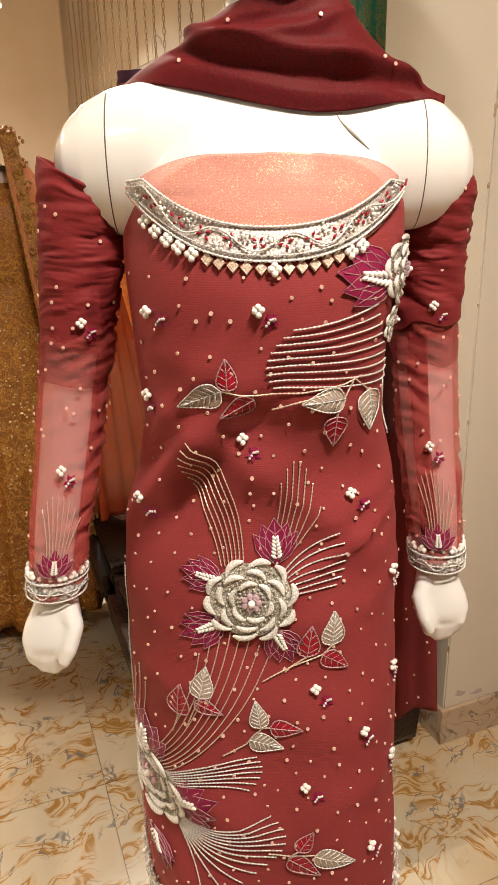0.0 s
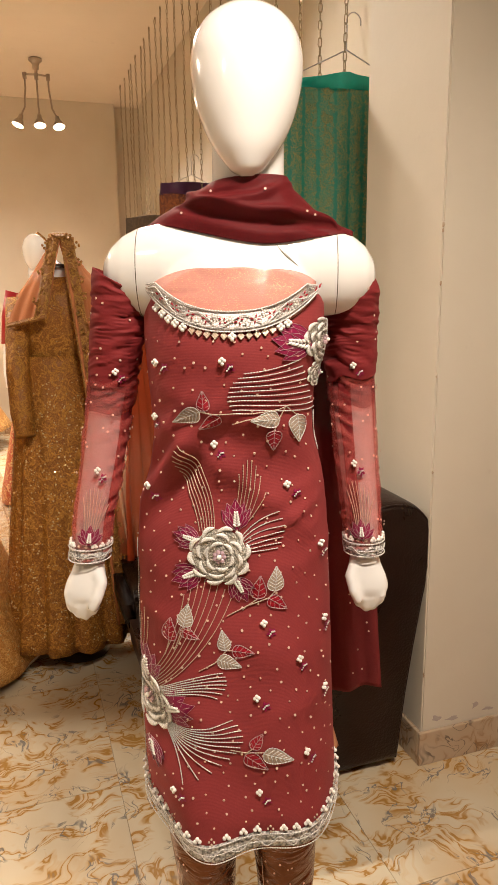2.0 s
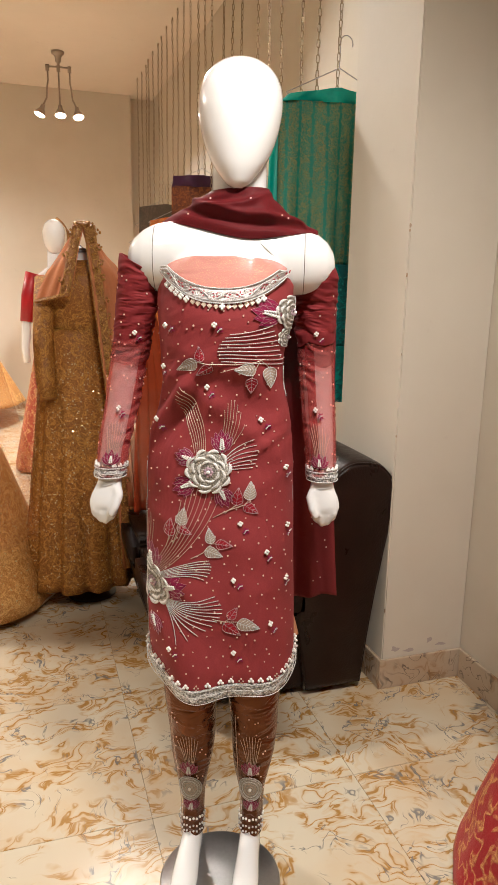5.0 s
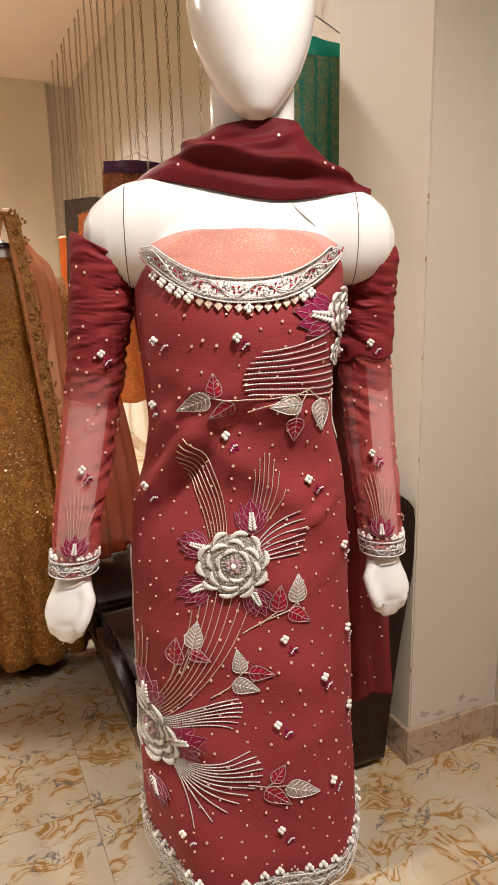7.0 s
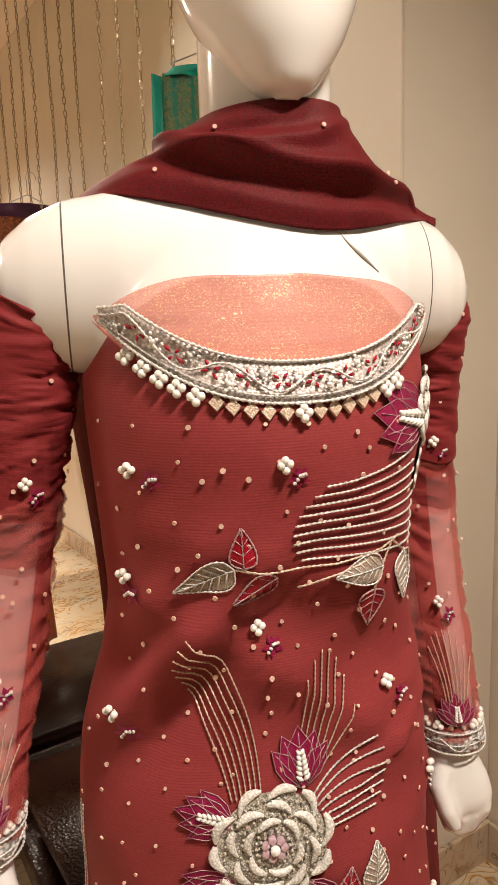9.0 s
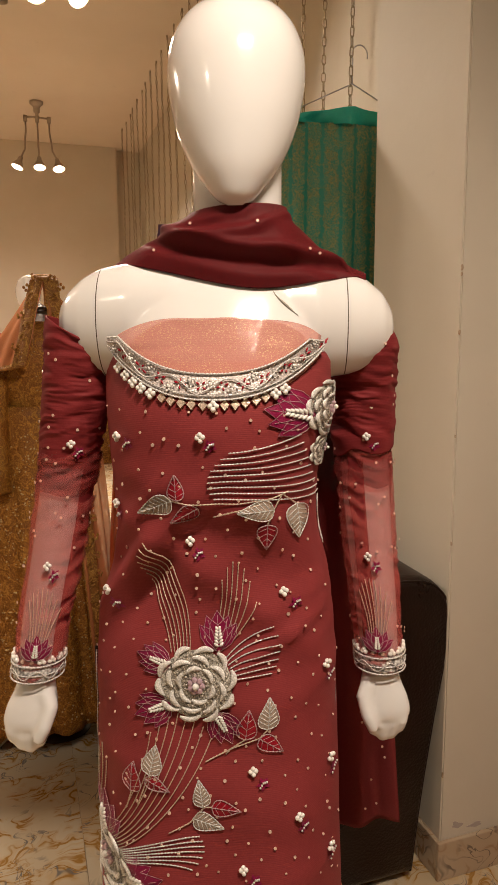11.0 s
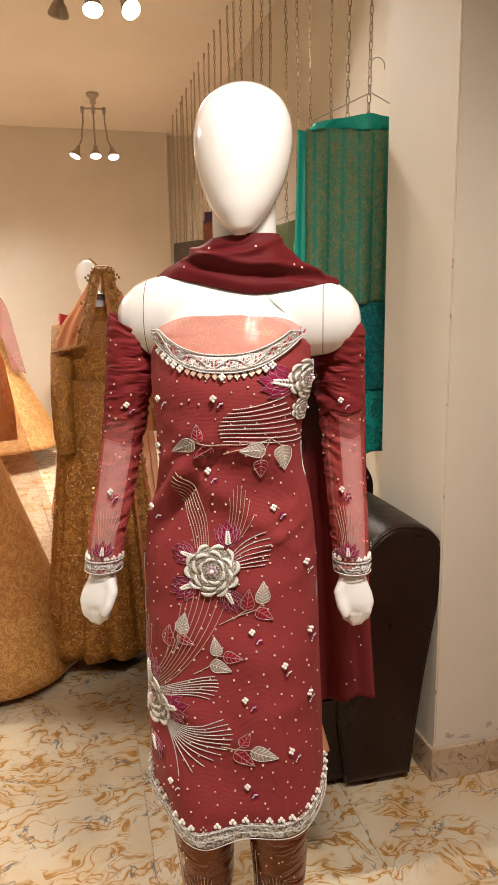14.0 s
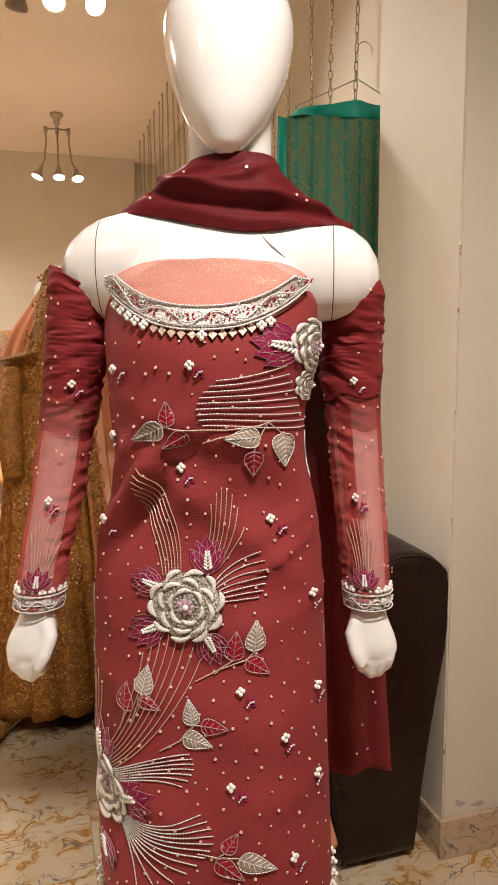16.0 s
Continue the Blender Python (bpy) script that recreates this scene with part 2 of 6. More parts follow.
MAROON = net("maroon georgette", (0.275, 0.041, 0.045), 1.0, 900, 0.07)
MAROON_DENSE = net("gathered maroon net", (0.23, 0.026, 0.030), 0.90)
MAROON_MID = net("half-sheer maroon net", (0.34, 0.050, 0.050), 0.30)
MAROON_NET = net("sheer maroon net", (0.62, 0.12, 0.11), 0.33)
# neck wrap toned darker than the fall, partly for the shade on its front
DUPATTA_NET = net("dark maroon chiffon", (0.125, 0.009, 0.012), 0.85)
DUPATTA_THIN = net("thin maroon chiffon", (0.20, 0.028, 0.030), 0.86)
YOKE_NET = net("pink tissue net", (0.64, 0.27, 0.23), 0.58, 700, 0.03, 0.5, gold=0.8)
PEACH_LINING = net("peach lining", (0.50, 0.24, 0.13), 1.0, 700, 0.03, 0.55)
YOKE_LINING = net("rose pink lining", (0.60, 0.13, 0.12), 1.0, 700, 0.03, 0.55, gold=0.25)

k = Nodes("bronze satin")
nz = k.noise(5, 3, 0.5, 0.5)[0]
k.set(Base_Color=k.mix(nz, (0.060, 0.016, 0.004), (0.24, 0.072, 0.014)), Roughness=0.22, Metallic=0.55)
k.bump(k.math("ADD", k.math("MULTIPLY", k.noise(300, 2)[0], 0.05), k.noise(13, 3, 0.5, 0.8, k.scaled(1.0, 1.0, 2.4))[0]), 0.75, 0.012)
SATIN = k.mat


def thread(name, col, rough, metal, scale=1500, strength=0.5, dark=0.35):
    k = Nodes(name)
    v = k.voro(scale)
    # cell edges darkened: sparkle and shaded gaps of the beads are in the colour
    k.set(Base_Color=k.mix(k.ramp(v[0], [(0.1, (0, 0, 0)), (0.8, (1, 1, 1))]), col, tuple(dark * c for c in col)), Roughness=rough, Metallic=metal)
    k.b.inputs["Specular IOR Level"].default_value = 0.8 if rough < 0.32 else 0.4
    k.bump(k.math("SUBTRACT", 1.0, v[0]), strength, 0.0008)
    return k.mat


SILVER = thread("silver zari thread", (0.95, 0.95, 0.95), 0.2, 0.0, 520, 0.7, 0.58)
SILVER_SEQUIN = thread("silver sequins", (0.96, 0.95, 0.94), 0.12, 0.12, 480, 0.8, 0.55)
ANTIQUE = thread("antique silver beads", (0.86, 0.81, 0.72), 0.2, 0.1, 600, 1.0, 0.3)
PEARL = Nodes("pearl").set(Base_Color=(0.92, 0.92, 0.90), Roughness=0.18).mat
RUBY = thread("ruby silk thread", (0.50, 0.006, 0.030), 0.38, 0.05, 1200, 0.5, 0.6)
PLUM = thread("plum silk thread", (0.36, 0.008, 0.085), 0.38, 0.05, 1200, 0.5, 0.6)
LILAC = thread("lilac thread", (0.85, 0.55, 0.60), 0.35, 0.15, 1200)
SILVER_BEADS = thread("silver bead work", (0.96, 0.95, 0.94), 0.16, 0.0, 230, 1.0, 0.2)
BAND = thread("pink and silver bead ground", (0.88, 0.80, 0.78), 0.30, 0.12, 420, 0.9, 0.5)
CRYSTAL = Nodes("lilac crystal").set(Base_Color=(0.82, 0.62, 0.74), Roughness=0.06, Metallic=0.55).mat
SEQUIN_DOT = Nodes("rose sequin").set(Base_Color=(0.93, 0.68, 0.58), Roughness=0.16, Metallic=0.25).mat


def brocade(name, base, thread_col, scale, glint=(0.9, 0.7, 0.35), amount=0.9, alpha=1.0, columns=0.0, haze=0.22):
    """Heavy embroidered cloth: flower medallions, vines, stitch grain and scattered sequins."""
    k = Nodes(name)
    wob = k.t.nodes.new("ShaderNodeVectorMath")
    wob.operation = "MULTIPLY_ADD"
    k.link(k.noise(scale * 0.9, 2)[1], wob.inputs[0])
    wob.inputs[1].default_value = (0.6 / scale,) * 3
    k.link(k.co, wob.inputs[2])
    vec = wob.outputs[0]
    v = k.voro(scale, vec)
    v2 = k.voro(scale * 2.7, vec)
    w = k.noise(scale * 0.9, 2, 0.5, 1.2)[0]
    vine = k.ramp(k.math("ABSOLUTE", k.math("SUBTRACT", w, 0.5)), [(0.0, (1, 1, 1)), (0.022, (0.8,) * 3), (0.045, (0, 0, 0))])
    ring = k.ramp(v[0], [(0.10, (1,) * 3), (0.16, (0, 0, 0)), (0.26, (1, 1, 1)), (0.34, (0.0,) * 3)])
    small = k.ramp(v2[0], [(0.16, (1,) * 3), (0.30, (0,) * 3)])
    fine = k.noise(scale * 12, 3, 0.7)[0]
    grain = k.ramp(fine, [(0.42, (0, 0, 0)), (0.62, (1, 1, 1))])
    orn = k.math("MAXIMUM", k.math("MAXIMUM", vine, k.math("MULTIPLY", ring, 0.75)), k.math("MULTIPLY", small, 0.8))
    orn = k.math("MULTIPLY", orn, k.math("ADD", k.math("MULTIPLY", grain, 0.65), 0.35))
    if columns:
        band = k.n("TexWave", bands_direction="X", Vector=k.co, Scale=columns, Distortion=0.6).outputs[1]
        stripe = k.ramp(k.math("ADD", band, k.math("MULTIPLY", v2[0], 0.35)), [(0.22, (0, 0, 0)), (0.36, (1, 1, 1))])
        orn = k.math("MULTIPLY", orn, stripe)
        grain = k.math("MULTIPLY", grain, stripe)
    c = k.mix(k.noise(3.5, 3)[0], tuple(0.6 * q for q in base), tuple(1.3 * q for q in base))
    c = k.mix(k.math("MULTIPLY", grain, haze), c, thread_col)
    c = k.mix(k.math("MULTIPLY", orn, amount), c, thread_col)
    sq = k.voro(scale * 4.0)
    dots = k.ramp(sq[0], [(0.10, (1, 1, 1)), (0.15, (0, 0, 0))])
    pick = k.ramp(k.n("Separate" + "Color", Color=sq[1]).outputs[0], [(0.70, (0, 0, 0)), (0.72, (1, 1, 1))])
    d = k.math("MULTIPLY", dots, pick)
    c = k.mix(d, c, glint)
    k.set(Base_Color=c, Roughness=k.ramp(d, [(0, (0.5,) * 3), (1, (0.12,) * 3)]), Metallic=k.math("MAXIMUM", k.math("MULTIPLY", orn, 0.25), k.math("MULTIPLY", d, 0.6)))
    if alpha < 1:
        k.set(Alpha=k.math("MAXIMUM", orn, alpha))
    k.bump(k.math("ADD", orn, k.math("MULTIPLY", fine, 0.6)), 0.6, 0.004)
    return k.mat


BRONZE_BROCADE = brocade("bronze brocade", (0.21, 0.066, 0.007), (0.66, 0.33, 0.06), 21, (1.0, 0.9, 0.55), haze=0.42)
ORANGE_BROCADE = brocade("orange gold brocade", (0.40, 0.15, 0.024), (0.85, 0.52, 0.18), 20, (1.0, 0.88, 0.55), haze=0.5)
PALE_GOLD = brocade("pale gold brocade", (0.38, 0.16, 0.04), (0.82, 0.52, 0.20), 13, (1.0, 0.85, 0.55), haze=0.45)
RED_BROCADE = brocade("red velvet with gold", (0.36, 0.004, 0.016), (0.72, 0.40, 0.13), 11, (1.0, 0.75, 0.4), 0.95, haze=0.03)
CRIMSON = brocade("crimson and gold cloth", (0.34, 0.03, 0.016), (0.70, 0.42, 0.16), 10, (1, 0.8, 0.5), 0.9)
ORANGE_LACE = brocade("orange lace cloth", (0.60, 0.13, 0.018), (0.72, 0.32, 0.09), 16)
ORANGE_NET = net("sheer orange net", (0.60, 0.22, 0.07), 0.22, 600, 0.03)
PEACH_NET = net("sheer peach net", (0.66, 0.25, 0.11), 0.62, 600, 0.03)
RUST_NET = net("rust net", (0.40, 0.055, 0.015), 0.82, 600, 0.03)
MAUVE_NET = net("mauve net", (0.40, 0.17, 0.16), 0.5, 600, 0.03)
GOLD_LACE = brocade("gold lace", (0.24, 0.085, 0.015), (0.66, 0.38, 0.09), 24, (1, 0.8, 0.45), 0.9)
TEAL = plain("teal silk", (0.0, 0.42, 0.35), 0.45, 0, 90, 0.15)
TEAL_GOLD = brocade("teal cloth with antique gold", (0.001, 0.24, 0.18), (0.36, 0.33, 0.13), 22, (0.9, 0.8, 0.5), 1.0, columns=6.0, haze=0.66)
TEAL_DARK = brocade("dark teal lace", (0.0, 0.13, 0.16), (0.006, 0.46, 0.42), 20, (0.6, 0.9, 0.6), 0.8)
TEAL_PRINT = brocade("bright teal print", (0.0, 0.44, 0.40), (0.002, 0.06, 0.10), 17, (0.1, 0.5, 0.45), 1.0)
PURPLE_SATIN = plain("dark purple satin", (0.055, 0.010, 0.055), 0.35, 0, 60, 0.2)
SEQUINED = brocade("copper sequins", (0.085, 0.012, 0.010), (0.62, 0.20, 0.04), 34, (1.0, 0.62, 0.15), 0.8)
GREY_LACE = brocade("grey lace", (0.06, 0.05, 0.034), (0.16, 0.13, 0.09), 18, (0.4, 0.35, 0.3), 0.7)
SAGE = brocade("sage green cloth", (0.34, 0.38, 0.22), (0.52, 0.50, 0.28), 24, (0.8, 0.7, 0.5), 0.4)
RED_SILK = plain("red silk", (0.42, 0.006, 0.014), 0.4, 0, 80, 0.1)
ORANGE_SILK = plain("orange silk", (0.62, 0.16, 0.012), 0.45, 0, 80, 0.1)
TAG = plain("price tag card", (0.65, 0.6, 0.5), 0.7)
CUT_GLASS = Nodes("cut glass").set(Base_Color=(1, 0.95, 0.92), Roughness=0.03, IOR=1.5).mat
CUT_GLASS.node_tree.nodes["Principled BSDF"].inputs["Transmission Weight"].default_value = 0.9
RED_GLASS = Nodes("red glass").set(Base_Color=(0.9, 0.30, 0.24), Roughness=0.05).mat
RED_GLASS.node_tree.nodes["Principled BSDF"].inputs["Transmission Weight"].default_value = 0.6
GLINT = Nodes("gold sequin").set(Base_Color=(1.0, 0.82, 0.45), Roughness=0.18, Metallic=0.4).mat
DARK_BROWN = plain("dark brown lacquer", (0.035, 0.018, 0.012), 0.35)

FLAKED = plain("flaked paint", (0.44, 0.38, 0.36), 0.75, 0, 50, 0.2)

# ---- the room ----
PIER_X, PIER_Y0, PIER_Y1, WALL_X, BACK_Y = 1.207, 1.338, 1.768, 1.535, 7.5
LEFT_X, FRONT_Y = -4.2, -3.6


def structure(name, lo, hi, mat, label, category="wall"):
    return tagged(box(name, lo, hi, mat), label, category, kind="structure")


structure("wall_east", (WALL_X, FRONT_Y, 0), (WALL_X + 0.2, BACK_Y + 0.35, CEIL), PAINT, "cream painted plaster side wall with faint stains")
bm = bmesh.new()
add_box(bm, (PIER_X, PIER_Y0, 0), (WALL_X, PIER_Y1, CEIL))
bmesh.ops.bevel(bm, geom=[e for e in bm.edges if abs(e.verts[0].co.z - e.verts[1].co.z) > 1], offset=0.004, segments=2, affect="EDGES")
pier = tagged(part("wall_pier", bm, PAINT, smooth=False), "cream painted plaster pier with chipped corner", "wall pier", kind="structure")
for z, w, h in ((1.60, 0.006, 0.012), (1.585, 0.004, 0.008), (1.45, 0.004, 0.010), (0.93, 0.004, 0.008), (0.30, 0.004, 0.012), (1.20, 0.003, 0.006)):
    bm = bmesh.new()
    pts = [(PIER_X - 0.0006 + (0.5 + 0.5 * math.cos(a)) * w * (0.7 + 0.3 * math.sin(3 * a + z * 9)), z + h * math.sin(a) * (0.8 + 0.2 * math.cos(2 * a))) for a in np.linspace(0, 2 * math.pi, 9, endpoint=False)]
    add_loft(bm, [[(x, PIER_Y0 - 0.0008, q) for x, q in pts], [(x, PIER_Y0 + 0.004, q) for x, q in pts]], True, (True, True))
    part("plaster_chip", bm, SKIRTING, pier, "chipped plaster mark", smooth=False)
for x, z, w, h in ((0.05, 0.145, 0.022, 0.014), (0.11, 0.132, 0.030, 0.008), (0.19, 0.160, 0.014, 0.018), (0.24, 0.138, 0.026, 0.010)):
    bm = bmesh.new()
    pts = [(PIER_X + x + w * math.cos(a) * (0.7 + 0.3 * math.sin(3 * a + 40 * x)), z + h * math.sin(a) * (0.7 + 0.3 * math.cos(2 * a + 30 * x))) for a in np.linspace(0, 2 * math.pi, 14, endpoint=False)]
    add_loft(bm, [[(q, PIER_Y0 - 0.0008, r) for q, r in pts], [(q, PIER_Y0 + 0.004, r) for q, r in pts]], True, (True, True))
    part("paint_flake", bm, FLAKED, pier, "flaked mauve-grey paint patch", smooth=False)
structure("wall_north", (LEFT_X, BACK_Y, 0), (1.266, BACK_Y + 0.2, CEIL), PAINT, "plain cream painted back wall of the shop")
structure("wall_recess", (1.266, BACK_Y + 0.13, 0), (WALL_X, BACK_Y + 0.33, CEIL), PAINT, "cream recess end wall beside the chains")
# unseen west and south walls, added to close the room and bounce light
structure("wall_west", (LEFT_X - 0.2, FRONT_Y, 0), (LEFT_X, BACK_Y + 0.2, CEIL), PAINT, "assumed cream side wall closing the shop, out of view")
structure("wall_south", (LEFT_X - 0.2, FRONT_Y - 0.2, 0), (WALL_X + 0.2, FRONT_Y, CEIL), PAINT, "assumed cream wall closing the shop, out of view")
structure("ceiling", (LEFT_X - 0.2, FRONT_Y - 0.2, CEIL), (WALL_X + 0.2, BACK_Y + 0.35, CEIL + 0.1), CEILING_PAINT, "warm cream painted flat ceiling", "ceiling")
floor = structure("floor", (LEFT_X - 0.2, FRONT_Y - 0.2, -0.12), (WALL_X + 0.2, BACK_Y + 0.35, -0.0035), GROUT, "polished swirled cream and brown marble tile floor", "floor")


def skirting(name, lo, hi):
    b = box(name, lo, hi, SKIRTING, None, 0.003)
    tagged(b, "brown swirled marble skirting board with dusty top", "skirting", kind="structure")


SK, SH = 0.014, 0.112
skirting("baseboard", (WALL_X - SK, FRONT_Y, 0), (WALL_X - 0.001, PIER_Y0 - SK - 0.001, SH))
skirting("baseboard", (PIER_X - SK, PIER_Y0 - SK, 0), (WALL_X - 0.001, PIER_Y0 - 0.001, SH))
skirting("baseboard", (PIER_X - SK, PIER_Y0, 0), (PIER_X - 0.001, PIER_Y1 + 0.0, SH))
skirting("baseboard", (LEFT_X, BACK_Y - SK, 0), (1.266, BACK_Y - 0.001, SH))
skirting("baseboard", (WALL_X - SK, PIER_Y1 + 0.002, 0), (WALL_X - 0.001, BACK_Y + 0.1, SH))

# ---- ceiling lamps ----
def lamp_head(bm, p, d, r=0.048):
    """A conical reflector lamp, opening along d; material 0 metal, 1 glowing face."""
    p, d = Vector(p), Vector(d).normalized()
    a = d.orthogonal().normalized()
    b = d.cross(a)
    prof = [(-0.10, 0.012), (-0.095, 0.018), (-0.06, 0.022), (-0.045, 0.034), (-0.012, r), (0.0, r + 0.002), (0.002, r)]
    rings = [[p + d * s + (a * math.cos(t) + b * math.sin(t)) * q for t in np.linspace(0, 2 * math.pi, 20, endpoint=False)] for s, q in prof]
    add_loft(bm, rings, True, (True, False), 0)
    face = [[p + d * s + (a * math.cos(t) + b * math.sin(t)) * q for t in np.linspace(0, 2 * math.pi, 20, endpoint=False)] for s, q in ((-0.002, r - 0.002), (0.006, r * 0.6), (0.008, 0.004))]
    add_loft(bm, face, True, (False, True), 1)


def ceiling_lamp(x, y, aims, watts=LAMP_WATTS):
    """A canopy with a stem, a cross bar and three drooping arms with spot heads."""
    t = thing("ceiling_lamp", "grey metal three-arm ceiling spot lamp with lit bulbs", "ceiling lamp", Matrix.Translation((x, y, CEIL)), "ceiling lamps")
    bm = bmesh.new()
    prof = [(0.0, 0.055), (-0.02, 0.055), (-0.035, 0.036), (-0.05, 0.026), (-0.085, 0.026), (-0.09, 0.014), (-0.125, 0.012)]
    add_loft(bm, [[(r * math.cos(a), r * math.sin(a), z) for a in np.linspace(0, 2 * math.pi, 18, endpoint=False)] for z, r in prof], True, (True, True))
    part("canopy", bm, LAMP_METAL, t)
    bm = bmesh.new()
    add_tube(bm, [(-0.095, 0, -0.13), (0, 0, -0.125), (0.095, 0, -0.13)], 0.008, 8)
    for s in (-0.095, 0, 0.095):
        add_tube(bm, [(s, 0, -0.115), (s, 0, -0.165)], 0.017, 10)
    part("cross_bar", bm, LAMP_METAL, t)
    for s, aim in zip((-0.095, 0.0, 0.095), aims):
        aim = Vector(aim)
        foot = Vector((s * 1.55, -0.02 if s else -0.05, -0.46))
        bm = bmesh.new()
        mid = Vector((s * 1.12, 0, -0.32))
        add_tube(bm, [(s, 0, -0.16), (s, 0, -0.24), mid, mid.lerp(foot, 0.5) + Vector((-s * 0.15, 0, 0)), foot], 0.0075, 8)
        part("arm", bm, LAMP_METAL, t)
        d = (aim - (Vector((x, y, CEIL)) + foot)).normalized()
        bm = bmesh.new()
        lamp_head(bm, foot + d * 0.09, d)
        part("spot_head", bm, [LAMP_METAL, BULB], t, "lit reflector spot head")
        if watts:
            lamp = bpy.data.lights.new("spot", "SPOT")
            lamp.energy, lamp.color, lamp.shadow_soft_size = watts, WARM, 0.045
            lamp.spot_size, lamp.spot_blend = radians(120), 0.75
            lo = new("spot_light", lamp)
            eye = Vector((x, y, CEIL)) + foot + d * 0.105
            lo.matrix_world = look(eye, aim)


ceiling_lamp(0.45, 6.27, ((-0.9, 5.6, 0), (0.4, 5.2, 0.2), (0.9, 5.0, 0.2)), 240)
ceiling_lamp(0.355, 3.24, ((-0.1, 4.7, 1.2), (0.3, 2.1, 0.6), (1.22, 1.8, 1.4)), 74)
# out of view: assumed fixture, placed to light the dress and near floor
ceiling_lamp(0.55, -0.32, ((-0.3, 0.9, 0.4), (0.45, 0.75, 1.0), (0.75, 0.45, 0.1)), 80)
# added left row, out of view: guessed fixtures that brighten the left and back
ceiling_lamp(-1.75, 0.0, ((-2.0, 0.6, 0), (-1.4, 0.5, 0), (-0.8, 0.9, 0.6)), 26)
ceiling_lamp(-1.75, 3.2, ((-2.4, 3.0, 0), (-1.5, 2.6, 0.3), (-0.6, 2.6, 0.6)), 180)
ceiling_lamp(-1.75, 6.2, ((-2.2, 5.6, 0.3), (-1.4, 5.6, 0.6), (-0.8, 6.6, 0.8)), 250)

# ---- chains along the recess ----
CHAIN_X = 1.245


def link_mesh():
    bm = bmesh.new()
    n, m, L, W, r = 12, 5, 0.0105, 0.0062, 0.0021
    rings = []
    for i in range(n):
        a = 2 * math.pi * i / n
        c = Vector((W * math.cos(a), 0, L * math.sin(a) + (0.006 if math.sin(a) > 0 else -0.006)))
        o = Vector((math.cos(a), 0, math.sin(a)))
        rings.append([c + (o * math.cos(2 * math.pi * j / m) + Vector((0, 1, 0)) * math.sin(2 * math.pi * j / m)) * r for j in range(m)])
    rows = [[bm.verts.new(p) for p in q] for q in rings]
    for i in range(n):
        for j in range(m):
            bm.faces.new((rows[i][j], rows[(i + 1) % n][j], rows[(i + 1) % n][(j + 1) % m], rows[i][(j + 1) % m]))
    me = finish(bm, "link", CHAIN)
    return me


LINK = link_mesh()
lv = np.array([v.co[:] for v in LINK.vertices])
lf = [tuple(p.vertices) for p in LINK.polygons]


def chain(y, z_end, turn):
    """One hanging chain: alternate links turned by a quarter."""
    pitch = 0.0285
    count = int((CEIL - 0.02 - z_end) / pitch)
    verts, faces = [], []
    for i in range(count):
        a = turn + (i % 2) * math.pi / 2 + 0.35 * noise.noise((y * 3, i * 0.31, 0))
        c, s = math.cos(a), math.sin(a)
        w = np.column_stack((lv[:, 0] * c - lv[:, 1] * s, lv[:, 0] * s + lv[:, 1] * c, lv[:, 2]))
        w[:, 2] += -0.03 - i * pitch
        w[:, 0] += 0.003 * math.sin(i * 0.21 + y * 7)
        faces += [tuple(len(verts) + q for q in f) for f in lf]
        verts += [tuple(q) for q in w]
    me = bpy.data.meshes.new("hanging_chain")
    me.from_pydata(verts, [], faces)
    me.materials.append(CHAIN)
    me.polygons.foreach_set("use_smooth", [True] * len(me.polygons))
    ob = new("hanging_chain", me)
    ob.location = (CHAIN_X + 0.006 * math.sin(y * 9), y, CEIL)
    tagged(ob, "dull bronze link chain hanging from the ceiling", "chain", "chains along the recess")
    bm = bmesh.new()
    add_tube(bm, [(0, 0, 0.0), (0, 0, -0.012)], 0.006, 8)
    add_tube(bm, [(0.006 * math.cos(t), 0, -0.02 + 0.008 * math.sin(t)) for t in np.linspace(0, 2 * math.pi, 12)], 0.0016, 5)
    part("ceiling_hook", bm, CHAIN, ob)


for i in range(24):
    y = 2.0 + 0.209 * i + 0.02 * math.sin(i * 2.3)
    chain(y, 1.55 + 0.15 * math.sin(i * 1.7), 0.6 + i * 0.8)


# ---- garments on hangers, hooked on the chains ----
def cloth_sheet(w0, w1, z0, z1, folds, depth, bulge=0.02, seed=0.0, nx=44, nz=40, slope=0.0, shift=0.0, side_drop=0.0):
    """A folded hanging cloth in the local x-z plane, z0 down to z1, with half widths w0, w1."""
    bm = bmesh.new()
    rows = []
    for j in range(nz + 1):
        v = j / nz
        z = z0 + (z1 - z0) * v
        hw = w0 + (w1 - w0) * v
        row = []
        for i in range(nx + 1):
            u = 2 * i / nx - 1
            amp = depth * (0.25 + 0.75 * v)
            y = amp * math.sin(folds * u * math.pi + seed + 0.6 * math.sin(3 * v + seed)) + amp * 0.4 * math.sin(folds * 2.7 * u + seed * 2)
            y -= bulge * (1 - u * u)
            zz = z - slope * abs(u) * (1 - v) - side_drop * v * abs(u) ** 3 + 0.004 * math.sin(9 * u + seed) * v
            row.append((u * hw + shift * v + 0.006 * math.sin(4 * v + 7 * u + seed) * v, y, zz))
        rows.append(row)
    add_loft(bm, rows, closed=False)
    return bm


